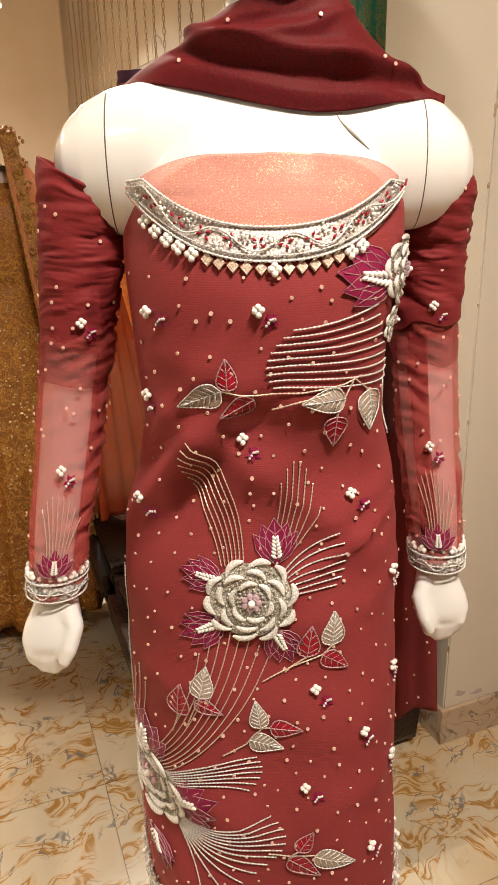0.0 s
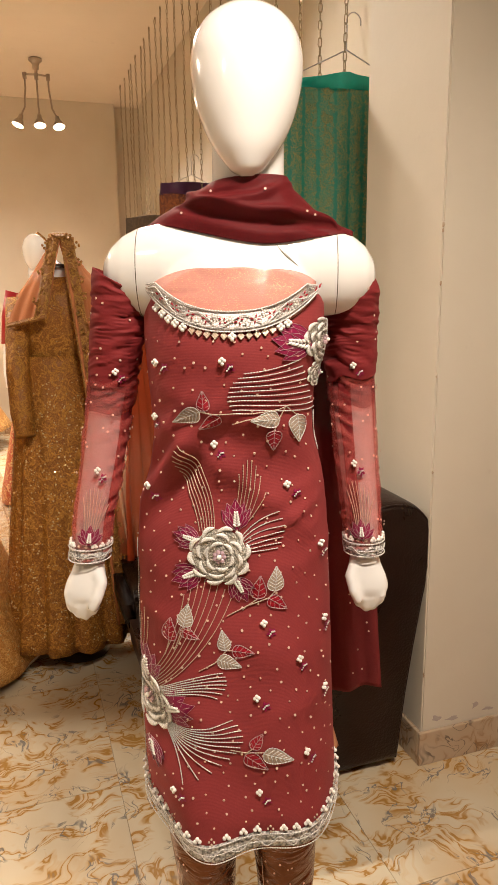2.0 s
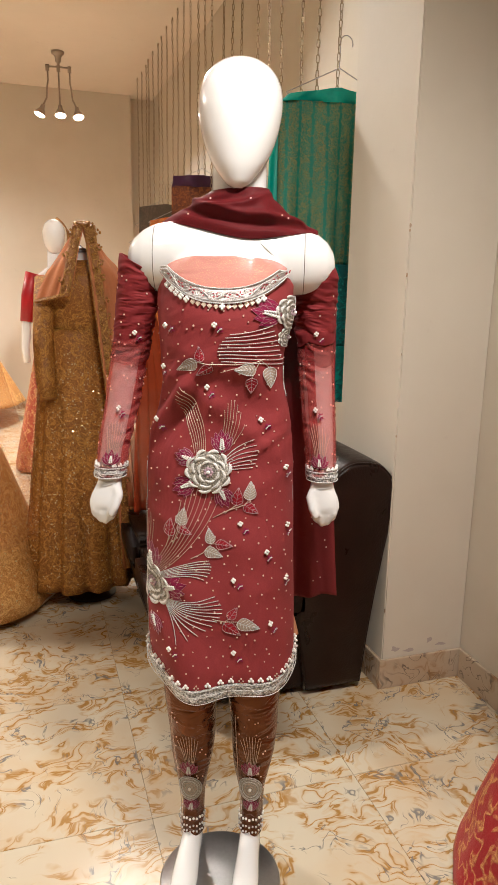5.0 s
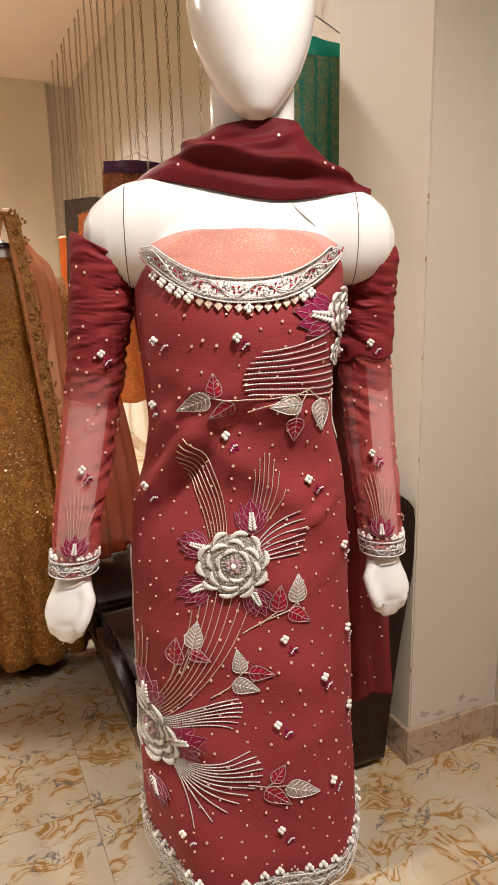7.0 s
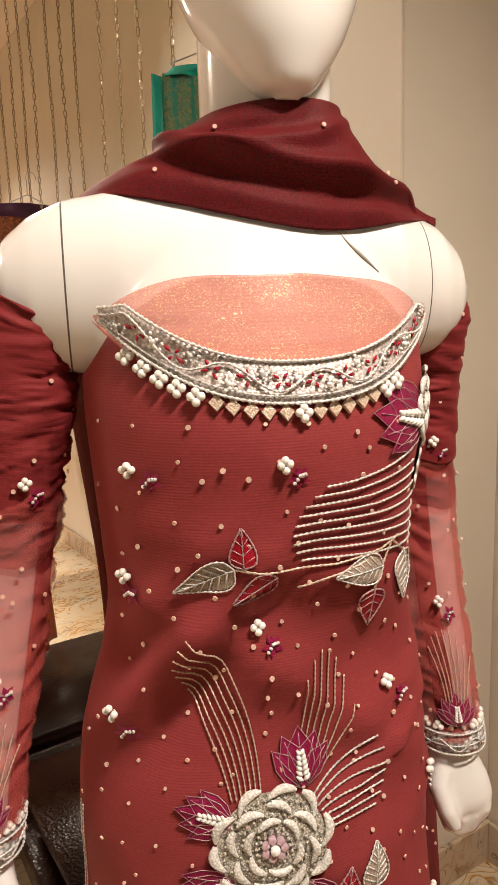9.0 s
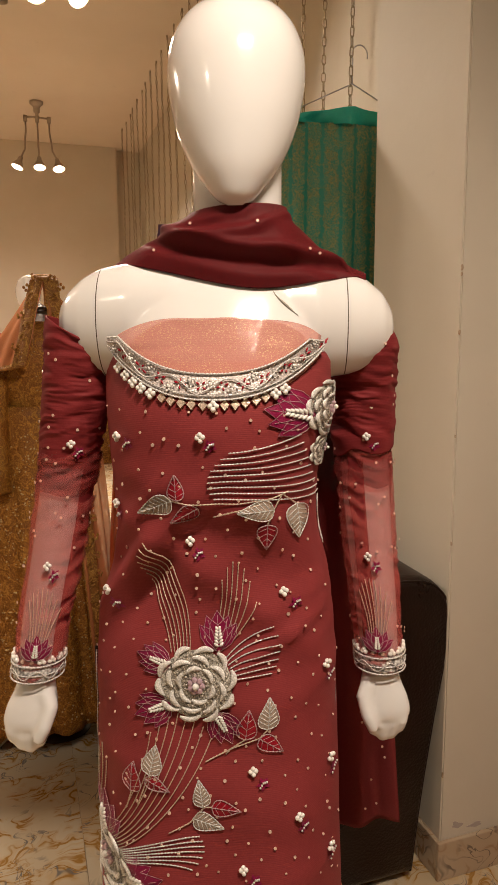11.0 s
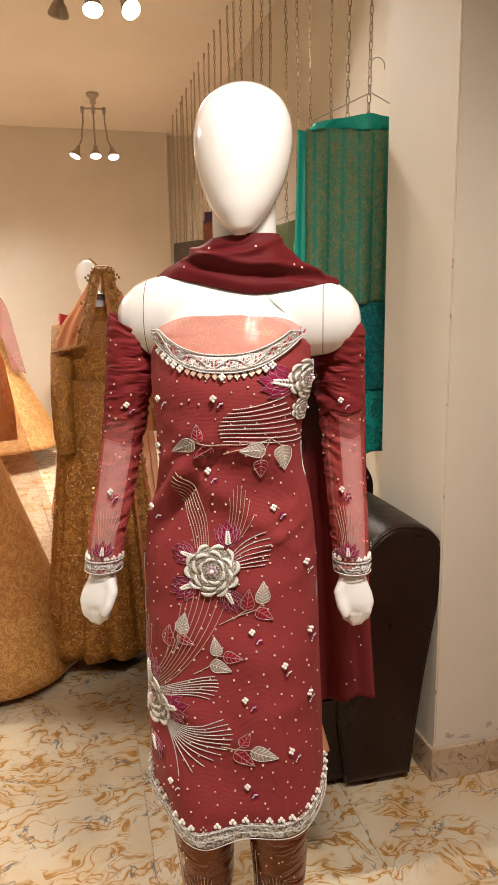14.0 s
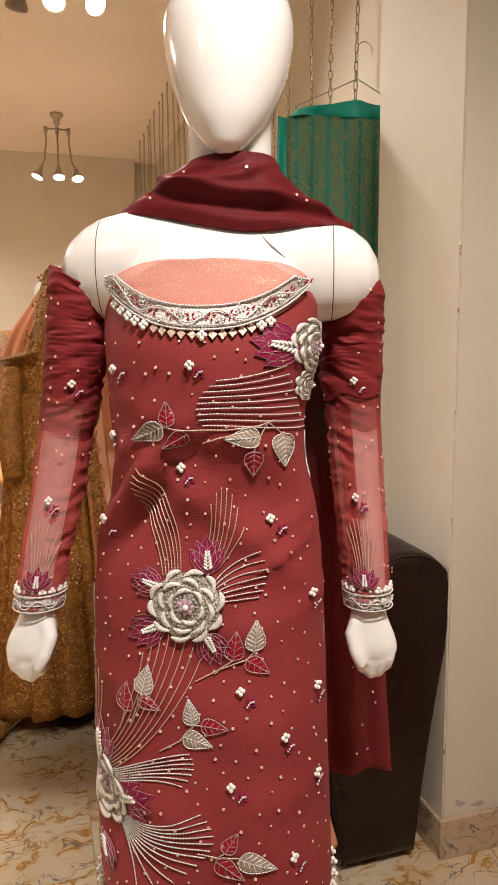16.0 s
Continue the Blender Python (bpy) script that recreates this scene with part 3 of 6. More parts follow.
def hanger(parent):
    bm = bmesh.new()
    add_tube(bm, [(-0.21, 0, -0.10), (0, 0, 0.0), (0.21, 0, -0.10), (0.19, 0, -0.115), (-0.19, 0, -0.115), (-0.21, 0, -0.10)], 0.0022, 6)
    hook = [(0, 0, 0), (0, 0, 0.05)] + [(0.024 - 0.026 * math.cos(a) + 0.0, 0, 0.085 + 0.03 * math.sin(a)) for a in np.linspace(-0.5, 3.4, 12)]
    add_tube(bm, hook, 0.0018, 6)
    part("wire_hanger", bm, STEEL, parent, "bent steel wire hanger")


def hung(name, label, y, z_top, sections, width=0.24, x=CHAIN_X - 0.03, yaw=0.0, folds=2.5, depth=0.012, seed=0.0, with_hanger=True, slope=0.045, drop=0.045):
    """sections: (part name, material, length, half width at its end), stacked from the top down."""
    t = thing(name, label, "hanging garment", pose(x, y, z_top, 0, 0, yaw), "garments hanging from the chains")
    if with_hanger:
        hanger(t)
    z, w = -drop, width
    for i, (pn, mat, length, w1) in enumerate(sections):
        bm = cloth_sheet(w, w1, z, z - length, folds, depth, 0.03, seed, slope=slope if i == 0 else 0.0)
        back = cloth_sheet(w * 0.97, w1 * 0.97, z, z - length, folds, depth, -0.025, seed + 1, slope=slope if i == 0 else 0.0)
        me = bpy.data.meshes.new("tmp")
        back.to_mesh(me)
        back.free()
        bm.from_mesh(me)
        bpy.data.meshes.remove(me)
        solid(part(pn, bm, mat, t), 0.0015)
        z, w = z - length + 0.003, w1
    return t


hung("teal_kurta", "teal silk kurta with antique gold embroidery on wire hanger", 2.0, 2.222,
     (("shoulder_yoke", TEAL, 0.055, 0.235), ("embroidered_body", TEAL_GOLD, 0.60, 0.245), ("lace_panel", TEAL_DARK, 0.33, 0.25), ("printed_border", TEAL_PRINT, 0.24, 0.30)), 0.20, x=1.245, yaw=-3, folds=3.2, depth=0.018, slope=0.03, drop=0.075)
# separate cloth strip added for the kurta's own bright side
bm = cloth_sheet(0.03, 0.035, 0.0, -0.85, 1.5, 0.012, 0.01, 2.0, 12, 30)
sl = part("teal_sleeve", bm, TEAL, None)
solid(sl, 0.0015)
sl.matrix_world = pose(1.008, 2.03, 2.09, 0, 2, 20)
tagged(sl, "bright teal silk strip for the side of the kurta", "hanging scarf", "garments hanging from the chains")
hung("sage_tunic", "sage green embroidered tunic hanging on chain", 2.62, 1.93, (("body", SAGE, 0.80, 0.19),), 0.16, seed=1.2, folds=2.0)
hung("sequin_dress", "copper sequinned dress with dark purple satin top band", 4.05, 2.155,
     (("satin_band", PURPLE_SATIN, 0.075, 0.205), ("sequinned_body", SEQUINED, 0.75, 0.215)), 0.195, seed=0.4, slope=0.012)
hung("orange_lace_dress", "long orange lace dress hanging on chain", 4.6, 1.95, (("body", ORANGE_LACE, 1.30, 0.30),), 0.2, seed=2.2, folds=3.0, depth=0.02, x=1.16)
hung("grey_lace_dress", "dark grey lace dress hanging on chain", 5.3, 2.10, (("body", GREY_LACE, 0.62, 0.24), ("skirt", DARK_BROWN, 0.5, 0.24)), 0.22, seed=0.9, slope=0.03)
hung("red_silk_dress", "bright red silk dress hanging on chain", 5.62, 2.01, (("body", RED_SILK, 0.9, 0.15),), 0.14, seed=1.7, slope=0.02)
hung("orange_silk_dress", "bright orange silk dress hanging on chain", 6.0, 1.88, (("body", ORANGE_SILK, 0.9, 0.18),), 0.17, seed=2.7, slope=0.02)


# ---- leather lounge chairs ----
def lounge_chair(y0, y1, tall=0.938, x_front=0.40):
    """Armless lounge chair against the chains: rolled back, deep seat, tapered plinth, bun feet."""
    cy, hy = (y0 + y1) / 2, (y1 - y0) / 2
    t = thing("lounge_chair", "dark brown leather armless lounge chair with rolled back", "chair", Matrix.Translation((0.8, cy, 0)), "lounge chairs by the wall")
    # side profile of the back, from the floor up and over the roll
    bm = bmesh.new()
    key = [(0.12, 0.02), (0.08, 0.30), (0.10, 0.50), (0.13, 0.66), (0.165, 0.79), (0.20, 0.86), (0.25, 0.90), (0.31, 0.905), (0.37, 0.888), (0.41, 0.845),
           (0.428, 0.79), (0.420, 0.70), (0.395, 0.55), (0.370, 0.38), (0.350, 0.22), (0.330, 0.02)]
    prof = []
    for i in range(len(key) - 1):
        p0, p1, p2, p3 = (Vector(key[max(0, min(len(key) - 1, i + o))]) for o in (-1, 0, 1, 2))
        for f in np.linspace(0, 1, 5)[:-1]:
            prof.append(tuple(0.5 * ((2 * p1) + (p2 - p0) * f + (2 * p0 - 5 * p1 + 4 * p2 - p3) * f * f + (3 * p1 - p0 - 3 * p2 + p3) * f**3)))
    prof.append(key[-1])
    ys = [(-hy, 0.930), (-hy + 0.003, 0.955), (-hy + 0.010, 0.978), (-hy + 0.022, 0.993), (-hy + 0.04, 1.0), (0, 1.004), (hy - 0.04, 1.0), (hy - 0.022, 0.993), (hy - 0.010, 0.978), (hy - 0.003, 0.955), (hy, 0.93)]
    prof = [(px, pz * tall) for px, pz in prof]
    mid = Vector((0.25, 0, 0.5))
    rings = [[Vector((mid.x + (px - mid.x) * s, yy, mid.z + (pz - mid.z) * s)) for px, pz in prof] for yy, s in ys]
    add_loft(bm, rings, True, (True, True))
    part("backrest", bm, LEATHER, t)
    bm = bmesh.new()
    add_tube(bm, [(mid.x + (px - mid.x) * 0.972, -hy + 0.008, mid.z + (pz - mid.z) * 0.972) for px, pz in prof], 0.004, 6)
    part("piping", bm, LEATHER, t)
    bm = bmesh.new()
    v = add_box(bm, (x_front - 0.8, -hy, 0.30), (0.14, hy, 0.44))
    bmesh.ops.bevel(bm, geom=bm.edges[:], offset=0.035, segments=4, affect="EDGES")
    part("seat_cushion", bm, LEATHER, t)
    bm = bmesh.new()
    rings = [[(x_front - 0.8 + a, -hy + b, z), (0.13, -hy + b, z), (0.13, hy - b, z), (x_front - 0.8 + a, hy - b, z)] for z, a, b in ((0.03, 0.085, 0.034), (0.05, 0.08, 0.030), (0.30, 0.012, 0.006), (0.32, 0.012, 0.006))]
    add_loft(bm, rings, True, (True, True))
    part("plinth", bm, LEATHER, t, smooth=False)
    for fx in (x_front - 0.8 + 0.10, 0.20):
        for fy in (-hy + 0.10, hy - 0.10):
            bm = bmesh.new()
            pr = [(0.0, 0.014), (0.012, 0.022), (0.03, 0.022), (0.045, 0.012), (0.068, 0.02)]
            add_loft(bm, [[(fx + r * math.cos(a), fy + r * math.sin(a), z) for a in np.linspace(0, 2 * math.pi, 12, endpoint=False)] for z, r in pr], True, (True, True))
            part("bun_foot", bm, CHROME, t, "small chrome bun foot")
    return t


lounge_chair(1.345, 1.83)
lounge_chair(1.87, 2.42, 1.06)


# ---- gowns on dress forms ----
def skirt_loft(bm, cx, cy, z0, z1, r0, r1, waves, amp, power=1.4, n=120, m=30, seed=0.0, squash=1.0, lift=None):
    rings = []
    for j in range(m + 1):
        v = j / m
        z = z0 + (z1 - z0) * v
        r = r0 + (r1 - r0) * v**power
        ring = []
        for i in range(n):
            a = 2 * math.pi * i / n
            w = math.sin(waves * a + seed + 0.5 * math.sin(2 * a + seed)) + 0.4 * math.sin(waves * 1.9 * a + 2 * seed)
            rr = r * (1 + amp * v * w)
            dz = lift(a, v) if lift else 0.0
            ring.append((cx + rr * math.cos(a), cy + squash * rr * math.sin(a), z + dz))
        rings.append(ring)
    add_loft(bm, rings, True)


def skirt_glints(parent, cx, cy, z0, z1, r0, r1, power, squash, count, seed):
    """Loose sequins sewn at odd tilts over a skirt."""
    rnd = random.Random(seed)
    bm = bmesh.new()
    for _ in range(count):
        v, a = rnd.uniform(0.03, 0.98), rnd.uniform(math.pi * 0.9, math.pi * 2.1)
        r = (r0 + (r1 - r0) * v**power) * 1.012 + 0.004
        p = Vector((cx + r * math.cos(a), cy + squash * r * math.sin(a), z0 + (z1 - z0) * v))
        n = Vector((math.cos(a) + rnd.uniform(-0.5, 0.5), math.sin(a) + rnd.uniform(-0.5, 0.5), rnd.uniform(-0.2, 0.9))).normalized()
        e = n.orthogonal().normalized()
        g = n.cross(e)
        q = rnd.uniform(0.0016, 0.0036)
        top = [bm.verts.new(p + n * 0.002 + (e * math.cos(t) + g * math.sin(t)) * q) for t in np.linspace(0, 2 * math.pi, 6, endpoint=False)]
        low = [bm.verts.new(p + (e * math.cos(t) + g * math.sin(t)) * q) for t in np.linspace(0, 2 * math.pi, 6, endpoint=False)]
        bm.faces.new(top)
        for i in range(6):
            bm.faces.new((low[i], low[(i + 1) % 6], top[(i + 1) % 6], top[i]))
    ob = part("gold_sequins", bm, GLINT, parent, smooth=False)
    ob["kind"] = "stuff"


def torso_loft(bm, cx, cy, table, n=40, squash=0.72, caps=(False, True)):
    rings = [[(cx + w * math.cos(a), cy + squash * w * math.sin(a), z) for a in np.linspace(0, 2 * math.pi, n, endpoint=False)] for z, w in table]
    add_loft(bm, rings, True, caps)


def form_stand(x, y, z, colour=GLOSS_WHITE):
    """A white dress form's neck with a dark cap, on a pole."""
    t = thing("dress_form", "headless white dress form with dark neck cap", "dress form", Matrix.Translation((x, y, 0)), "dress forms in the shop")
    bm = bmesh.new()
    torso_loft(bm, 0, 0, [(1.0, 0.09), (1.2, 0.115), (z - 0.22, 0.135), (z - 0.17, 0.125), (z - 0.13, 0.085), (z - 0.10, 0.050), (z - 0.015, 0.044)], squash=0.7)
    part("torso", bm, colour, t)
    bm = bmesh.new()
    torso_loft(bm, 0, 0, [(z - 0.017, 0.046), (z - 0.004, 0.046), (z + 0.0, 0.02), (z + 0.006, 0.012), (z + 0.012, 0.006)], squash=1.0)
    part("neck_cap", bm, DARK_BROWN, t, "dark turned wooden neck cap")
    bm = bmesh.new()
    add_tube(bm, [(0, 0, 0.02), (0, 0, 1.02)], 0.016, 10)
    part("pole", bm, STEEL, t)
    bm = bmesh.new()
    torso_loft(bm, 0, 0, [(0.0, 0.11), (0.012, 0.11), (0.02, 0.03)], squash=1.0)
    part("base_plate", bm, DARK_BROWN, t)
    return t


def drape(bm, path_l, path_r, n=24, m=30, sag=0.02, folds=5, amp=0.006, seed=0.0):
    """Cloth between two edge curves (lists of points)."""
    def at(path, t):
        q = t * (len(path) - 1)
        i = min(int(q), len(path) - 2)
        f = q - i
        p0, p1 = Vector(path[max(i - 1, 0)]), Vector(path[i])
        p2, p3 = Vector(path[i + 1]), Vector(path[min(i + 2, len(path) - 1)])
        return 0.5 * ((2 * p1) + (p2 - p0) * f + (2 * p0 - 5 * p1 + 4 * p2 - p3) * f * f + (3 * p1 - p0 - 3 * p2 + p3) * f**3)
    rows = []
    for j in range(m + 1):
        a, b = at(path_l, j / m), at(path_r, j / m)
        d = (b - a)
        side = d.cross(Vector((0, 0, 1)))
        side = side.normalized() if side.length > 1e-5 else Vector((0, 1, 0))
        rows.append([a.lerp(b, i / n) + side * amp * math.sin(folds * 2 * math.pi * i / n + seed + 0.8 * math.sin(3 * j / m)) - Vector((0, 0, sag * math.sin(math.pi * i / n))) for i in range(n + 1)])
    add_loft(bm, rows, closed=False)


# bronze gown with a peach dupatta over its shoulders
GX, GY = 0.285, 2.42
form_stand(GX, GY, 1.55)
g = thing("bronze_gown", "long bronze embroidered gown on a dress form", "gown", Matrix.Translation((GX, GY, 0)), "gowns on dress forms")
bm = bmesh.new()
skirt_loft(bm, -0.03, 0, 1.22, 0.095, 0.132, 0.258, 13, 0.072, 0.95, seed=0.7, squash=0.85)
solid(part("skirt", bm, BRONZE_BROCADE, g), 0.003)
skirt_glints(g, -0.03, 0, 1.16, 0.10, 0.130, 0.262, 0.85, 0.85, 1100, 3)
bm = bmesh.new()
torso_loft(bm, 0, 0, [(1.14, 0.120), (1.2, 0.130), (1.28, 0.15), (1.35, 0.158), (1.42, 0.157), (1.46, 0.13), (1.50, 0.07)], caps=(False, False))
solid(part("bodice", bm, BRONZE_BROCADE, g), 0.003)
bm = bmesh.new()
add_tube(bm, [(-0.140, -0.02, 1.42), (-0.155, -0.05, 1.30), (-0.165, -0.08, 1.16), (-0.165, -0.12, 1.02), (-0.155, -0.15, 0.94)], lambda t: 0.048 - 0.012 * t, 14)
part("sleeve", bm, BRONZE_BROCADE, g)
bm = bmesh.new()
add_tube(bm, [(0.155, 0.02, 1.42), (0.19, 0.0, 1.28), (0.20, -0.02, 1.12), (0.195, -0.05, 1.0)], lambda t: 0.052 - 0.012 * t, 14)
part("sleeve", bm, BRONZE_BROCADE, g)
d = thing("peach_dupatta", "sheer peach dupatta with gold lace border over the gown", "dupatta", Matrix.Translation((GX, GY, 0)))
EDGE_L = [(0.012, -0.075, 1.635), (-0.012, -0.115, 1.55), (-0.035, -0.155, 1.45), (-0.060, -0.175, 1.355)]
OUT_L = [(0.006, 0.03, 1.650), (-0.075, -0.01, 1.535), (-0.150, -0.05, 1.43), (-0.192, -0.10, 1.325)]
EDGE_R = [(0.016, -0.075, 1.640), (0.020, -0.125, 1.52), (0.032, -0.170, 1.374), (0.055, -0.185, 1.12), (0.078, -0.20, 0.88), (0.10, -0.22, 0.5), (0.115, -0.235, 0.20)]
OUT_R = [(0.022, 0.03, 1.652), (0.100, -0.01, 1.53), (0.160, -0.05, 1.43), (0.172, -0.08, 1.12), (0.19, -0.09, 0.88), (0.215, -0.10, 0.5), (0.235, -0.11, 0.18)]
bm = bmesh.new()
drape(bm, EDGE_L, OUT_L, amp=0.006, sag=0.0, folds=3)
solid(part("shoulder_fall", bm, PEACH_NET, d), 0.001)
bm = bmesh.new()
drape(bm, EDGE_R, OUT_R, folds=3, amp=0.011, sag=0.0, m=50)
solid(part("front_fall", bm, PEACH_NET, d), 0.001)
rnd = random.Random(11)
for edge, dx, wid in ((EDGE_L, -1, 0.040), (EDGE_R, 1, 0.046), (OUT_L[-1:] + EDGE_L[-1:], 0, 0.016)):
    bm = bmesh.new()
    pl = [Vector(p) + Vector((0, -0.004, 0)) for p in edge]
    pr = [p + Vector((wid * dx, 0.008 * abs(dx), 0.0 if dx else wid)) for p in pl]
    drape(bm, pl, pr, n=6, m=40, amp=0.003, sag=0.0)
    lace = solid(part("lace_border", bm, GOLD_LACE, d, "gold lace border"), 0.002)
    if dx:
        # raised flower scallops along the border
        bm = bmesh.new()
        for i in range(len(pl) - 1):
            steps = max(2, int((pl[i + 1] - pl[i]).length / 0.03))
            for q in range(steps):
                c = pl[i].lerp(pl[i + 1], q / steps) + Vector((dx * wid * (0.55 + 0.55 * (q % 2)), -0.004, 0))
                for a in range(5):
                    o = rnd.random()
                    add_ball(bm, c + Vector((0.009 * math.cos(a * 1.257 + o), -0.001, 0.009 * math.sin(a * 1.257 + o))), 0.0055, 6, 4, (1, 0.5, 1))
        part("flower_scallop", bm, GOLD_LACE, lace)
bm = bmesh.new()
add_tube(bm, [(0.014 + 0.030 * math.cos(a), -0.03 + 0.048 * math.sin(a), 1.645 + 0.008 * math.sin(a)) for a in np.linspace(0, 2 * math.pi, 20)], 0.009, 8)
part("lace_collar", bm, GOLD_LACE, d, "gold lace gathered at the neck")

# rust net scarf hanging behind the bronze gown
bm = bmesh.new()
drape(bm, [(0.50, 2.30, 1.48), (0.49, 2.25, 1.1), (0.46, 2.2, 0.75), (0.45, 2.16, 0.462)], [(0.57, 2.5, 1.48), (0.64, 2.45, 1.1), (0.70, 2.42, 0.75), (0.72, 2.38, 0.462)], folds=4, amp=0.012)
sc = part("rust_scarf", bm, RUST_NET)
tagged(solid(sc, 0.001), "sheer rust orange net scarf hanging beside the gown", "scarf")

# wide orange gown
GX2, GY2 = -0.35, 2.52
form_stand(GX2, GY2, 1.58)
g = thing("orange_gown", "wide orange and gold embroidered gown on a dress form", "gown", Matrix.Translation((GX2, GY2, 0)), "gowns on dress forms")
bm = bmesh.new()
skirt_loft(bm, 0, 0, 1.12, 0.04, 0.125, 0.50, 8, 0.025, 1.0, seed=2.0, squash=0.92)
solid(part("skirt", bm, ORANGE_BROCADE, g), 0.003)
skirt_glints(g, 0, 0, 1.12, 0.04, 0.125, 0.50, 1.0, 0.92, 1500, 4)
bm = bmesh.new()
torso_loft(bm, 0, 0, [(1.10, 0.127), (1.2, 0.135), (1.28, 0.15), (1.36, 0.158), (1.40, 0.155)], caps=(False, False))
solid(part("bodice", bm, ORANGE_BROCADE, g), 0.003)
for s in (-1, 1):
    bm = bmesh.new()
    add_tube(bm, [(s * 0.155, 0, 1.41), (s * 0.205, -0.02, 1.28), (s * 0.235, -0.05, 1.12), (s * 0.245, -0.08, 0.98)], lambda t: 0.052 - 0.01 * t, 14)
    part("sleeve", bm, ORANGE_LACE, g)
bm = bmesh.new()
skirt_loft(bm, 0.03, 0, 1.44, 0.34, 0.165, 0.43, 12, 0.045, 1.0, seed=0.4, squash=0.95)
ov = part("orange_dupatta", bm, ORANGE_NET, None)
ov.location = (GX2, GY2, 0)
tagged(ov, "sheer orange net dupatta draped over the wide gown", "dupatta")
bm = bmesh.new()
add_box(bm, (-0.045, -0.002, -0.025), (0.045, 0.002, 0.025))
tg = part("price_tag", bm, TAG, smooth=False)
tg.matrix_world = pose(0.085, 2.34, 0.045, 15, -25, 30)
tagged(tg, "small printed card price tag hanging from the hem", "price tag")

# far mannequin with red and gold dress
MX, MY = 0.285, 4.8
bm = bmesh.new()
torso_loft(bm, 0, 0, [(1.612, 0.02), (1.63, 0.045), (1.67, 0.068), (1.72, 0.08), (1.77, 0.083), (1.82, 0.066), (1.85, 0.035), (1.858, 0.008)], squash=1.1, caps=(True, True))
torso_loft(bm, 0, 0.01, [(1.3, 0.14), (1.40, 0.16), (1.45, 0.155), (1.49, 0.09), (1.52, 0.055), (1.68, 0.05)], squash=0.6)
for s in (-1, 1):
    add_tube(bm, [(s * 0.16, 0, 1.46), (s * 0.20, 0, 1.3), (s * 0.225, -0.02, 1.1), (s * 0.24, -0.03, 0.92), (s * 0.235, -0.05, 0.82)], lambda t: 0.045 - 0.02 * t, 12)
fm = part("mannequin", bm, GLOSS_WHITE)
fm.location = (MX, MY, 0)
tagged(fm, "glossy white egg-head mannequin in red and gold dress", "mannequin", "mannequins")
g = thing("red_gold_gown", "crimson and gold bridal gown on a far mannequin", "gown", Matrix.Translation((MX, MY, 0)), "gowns on dress forms")
bm = bmesh.new()
skirt_loft(bm, 0, 0, 1.10, 0.02, 0.135, 0.36, 9, 0.03, 1.0, seed=1.0)
solid(part("skirt", bm, CRIMSON, g), 0.003)
skirt_glints(g, 0, 0, 1.10, 0.02, 0.135, 0.36, 1.0, 1.0, 500, 5)
bm = bmesh.new()
torso_loft(bm, 0, 0.0, [(1.08, 0.138), (1.2, 0.14), (1.3, 0.155), (1.42, 0.168), (1.46, 0.16)], squash=0.72, caps=(False, False))
solid(part("bodice", bm, CRIMSON, g), 0.003)
for s in (-1, 1):
    bm = bmesh.new()
    add_tube(bm, [(s * 0.155, 0, 1.47), (s * 0.20, 0, 1.3), (s * 0.222, -0.02, 1.12)], lambda t: 0.058 - 0.012 * t, 12)
    part("sleeve", bm, RED_SILK, g)
bm = bmesh.new()
drape(bm, [(0.03, 0.02, 1.875), (0.092, 0.03, 1.80), (0.10, -0.02, 1.62), (0.15, -0.13, 1.42), (0.18, -0.12, 1.1)], [(0.02, 0.10, 1.87), (0.11, 0.09, 1.78), (0.14, 0.06, 1.62), (0.22, 0.03, 1.42), (0.26, 0.0, 1.1)], n=8, amp=0.004, sag=0.0)
vl = solid(part("gold_veil", bm, GOLD_LACE), 0.002)
vl.location = (MX, MY, 0)
tagged(vl, "gold lace veil over the far mannequin's head", "veil")

# pale gold gown by the back wall
GX3, GY3 = -0.68, 6.85
form_stand(GX3, GY3, 1.79)
g = thing("pale_gold_gown", "pale gold embroidered gown with mauve dupatta on a tall form", "gown", Matrix.Translation((GX3, GY3, -0.14)), "gowns on dress forms")
bm = bmesh.new()
skirt_loft(bm, 0, 0, 1.42, 0.34, 0.14, 0.68, 9, 0.02, 1.1, seed=1.0)
solid(part("skirt", bm, PALE_GOLD, g), 0.003)
skirt_glints(g, 0, 0, 1.42, 0.34, 0.14, 0.68, 1.1, 1.0, 500, 6)
bm = bmesh.new()
torso_loft(bm, 0, 0, [(1.40, 0.142), (1.5, 0.145), (1.6, 0.16), (1.7, 0.165), (1.74, 0.16)], caps=(False, False))
solid(part("bodice", bm, PALE_GOLD, g), 0.003)
bm = bmesh.new()
drape(bm, [(0.04, -0.06, 1.95), (0.10, -0.14, 1.72), (0.17, -0.19, 1.4), (0.24, -0.24, 1.1)], [(0.03, 0.06, 1.95), (0.20, 0.02, 1.72), (0.28, -0.05, 1.4), (0.36, -0.12, 1.05)], n=10, amp=0.006, sag=0.0)
drape(bm, [(-0.04, -0.06, 1.95), (-0.10, -0.14, 1.72), (-0.17, -0.19, 1.4), (-0.24, -0.24, 1.1)], [(-0.03, 0.06, 1.95), (-0.20, 0.02, 1.72), (-0.28, -0.05, 1.4), (-0.36, -0.12, 1.05)], n=10, amp=0.006, sag=0.0)
mv = solid(part("mauve_dupatta", bm, MAUVE_NET), 0.001)
mv.location = (GX3, GY3, -0.14)
tagged(mv, "sheer mauve dupatta over the pale gold gown", "dupatta")

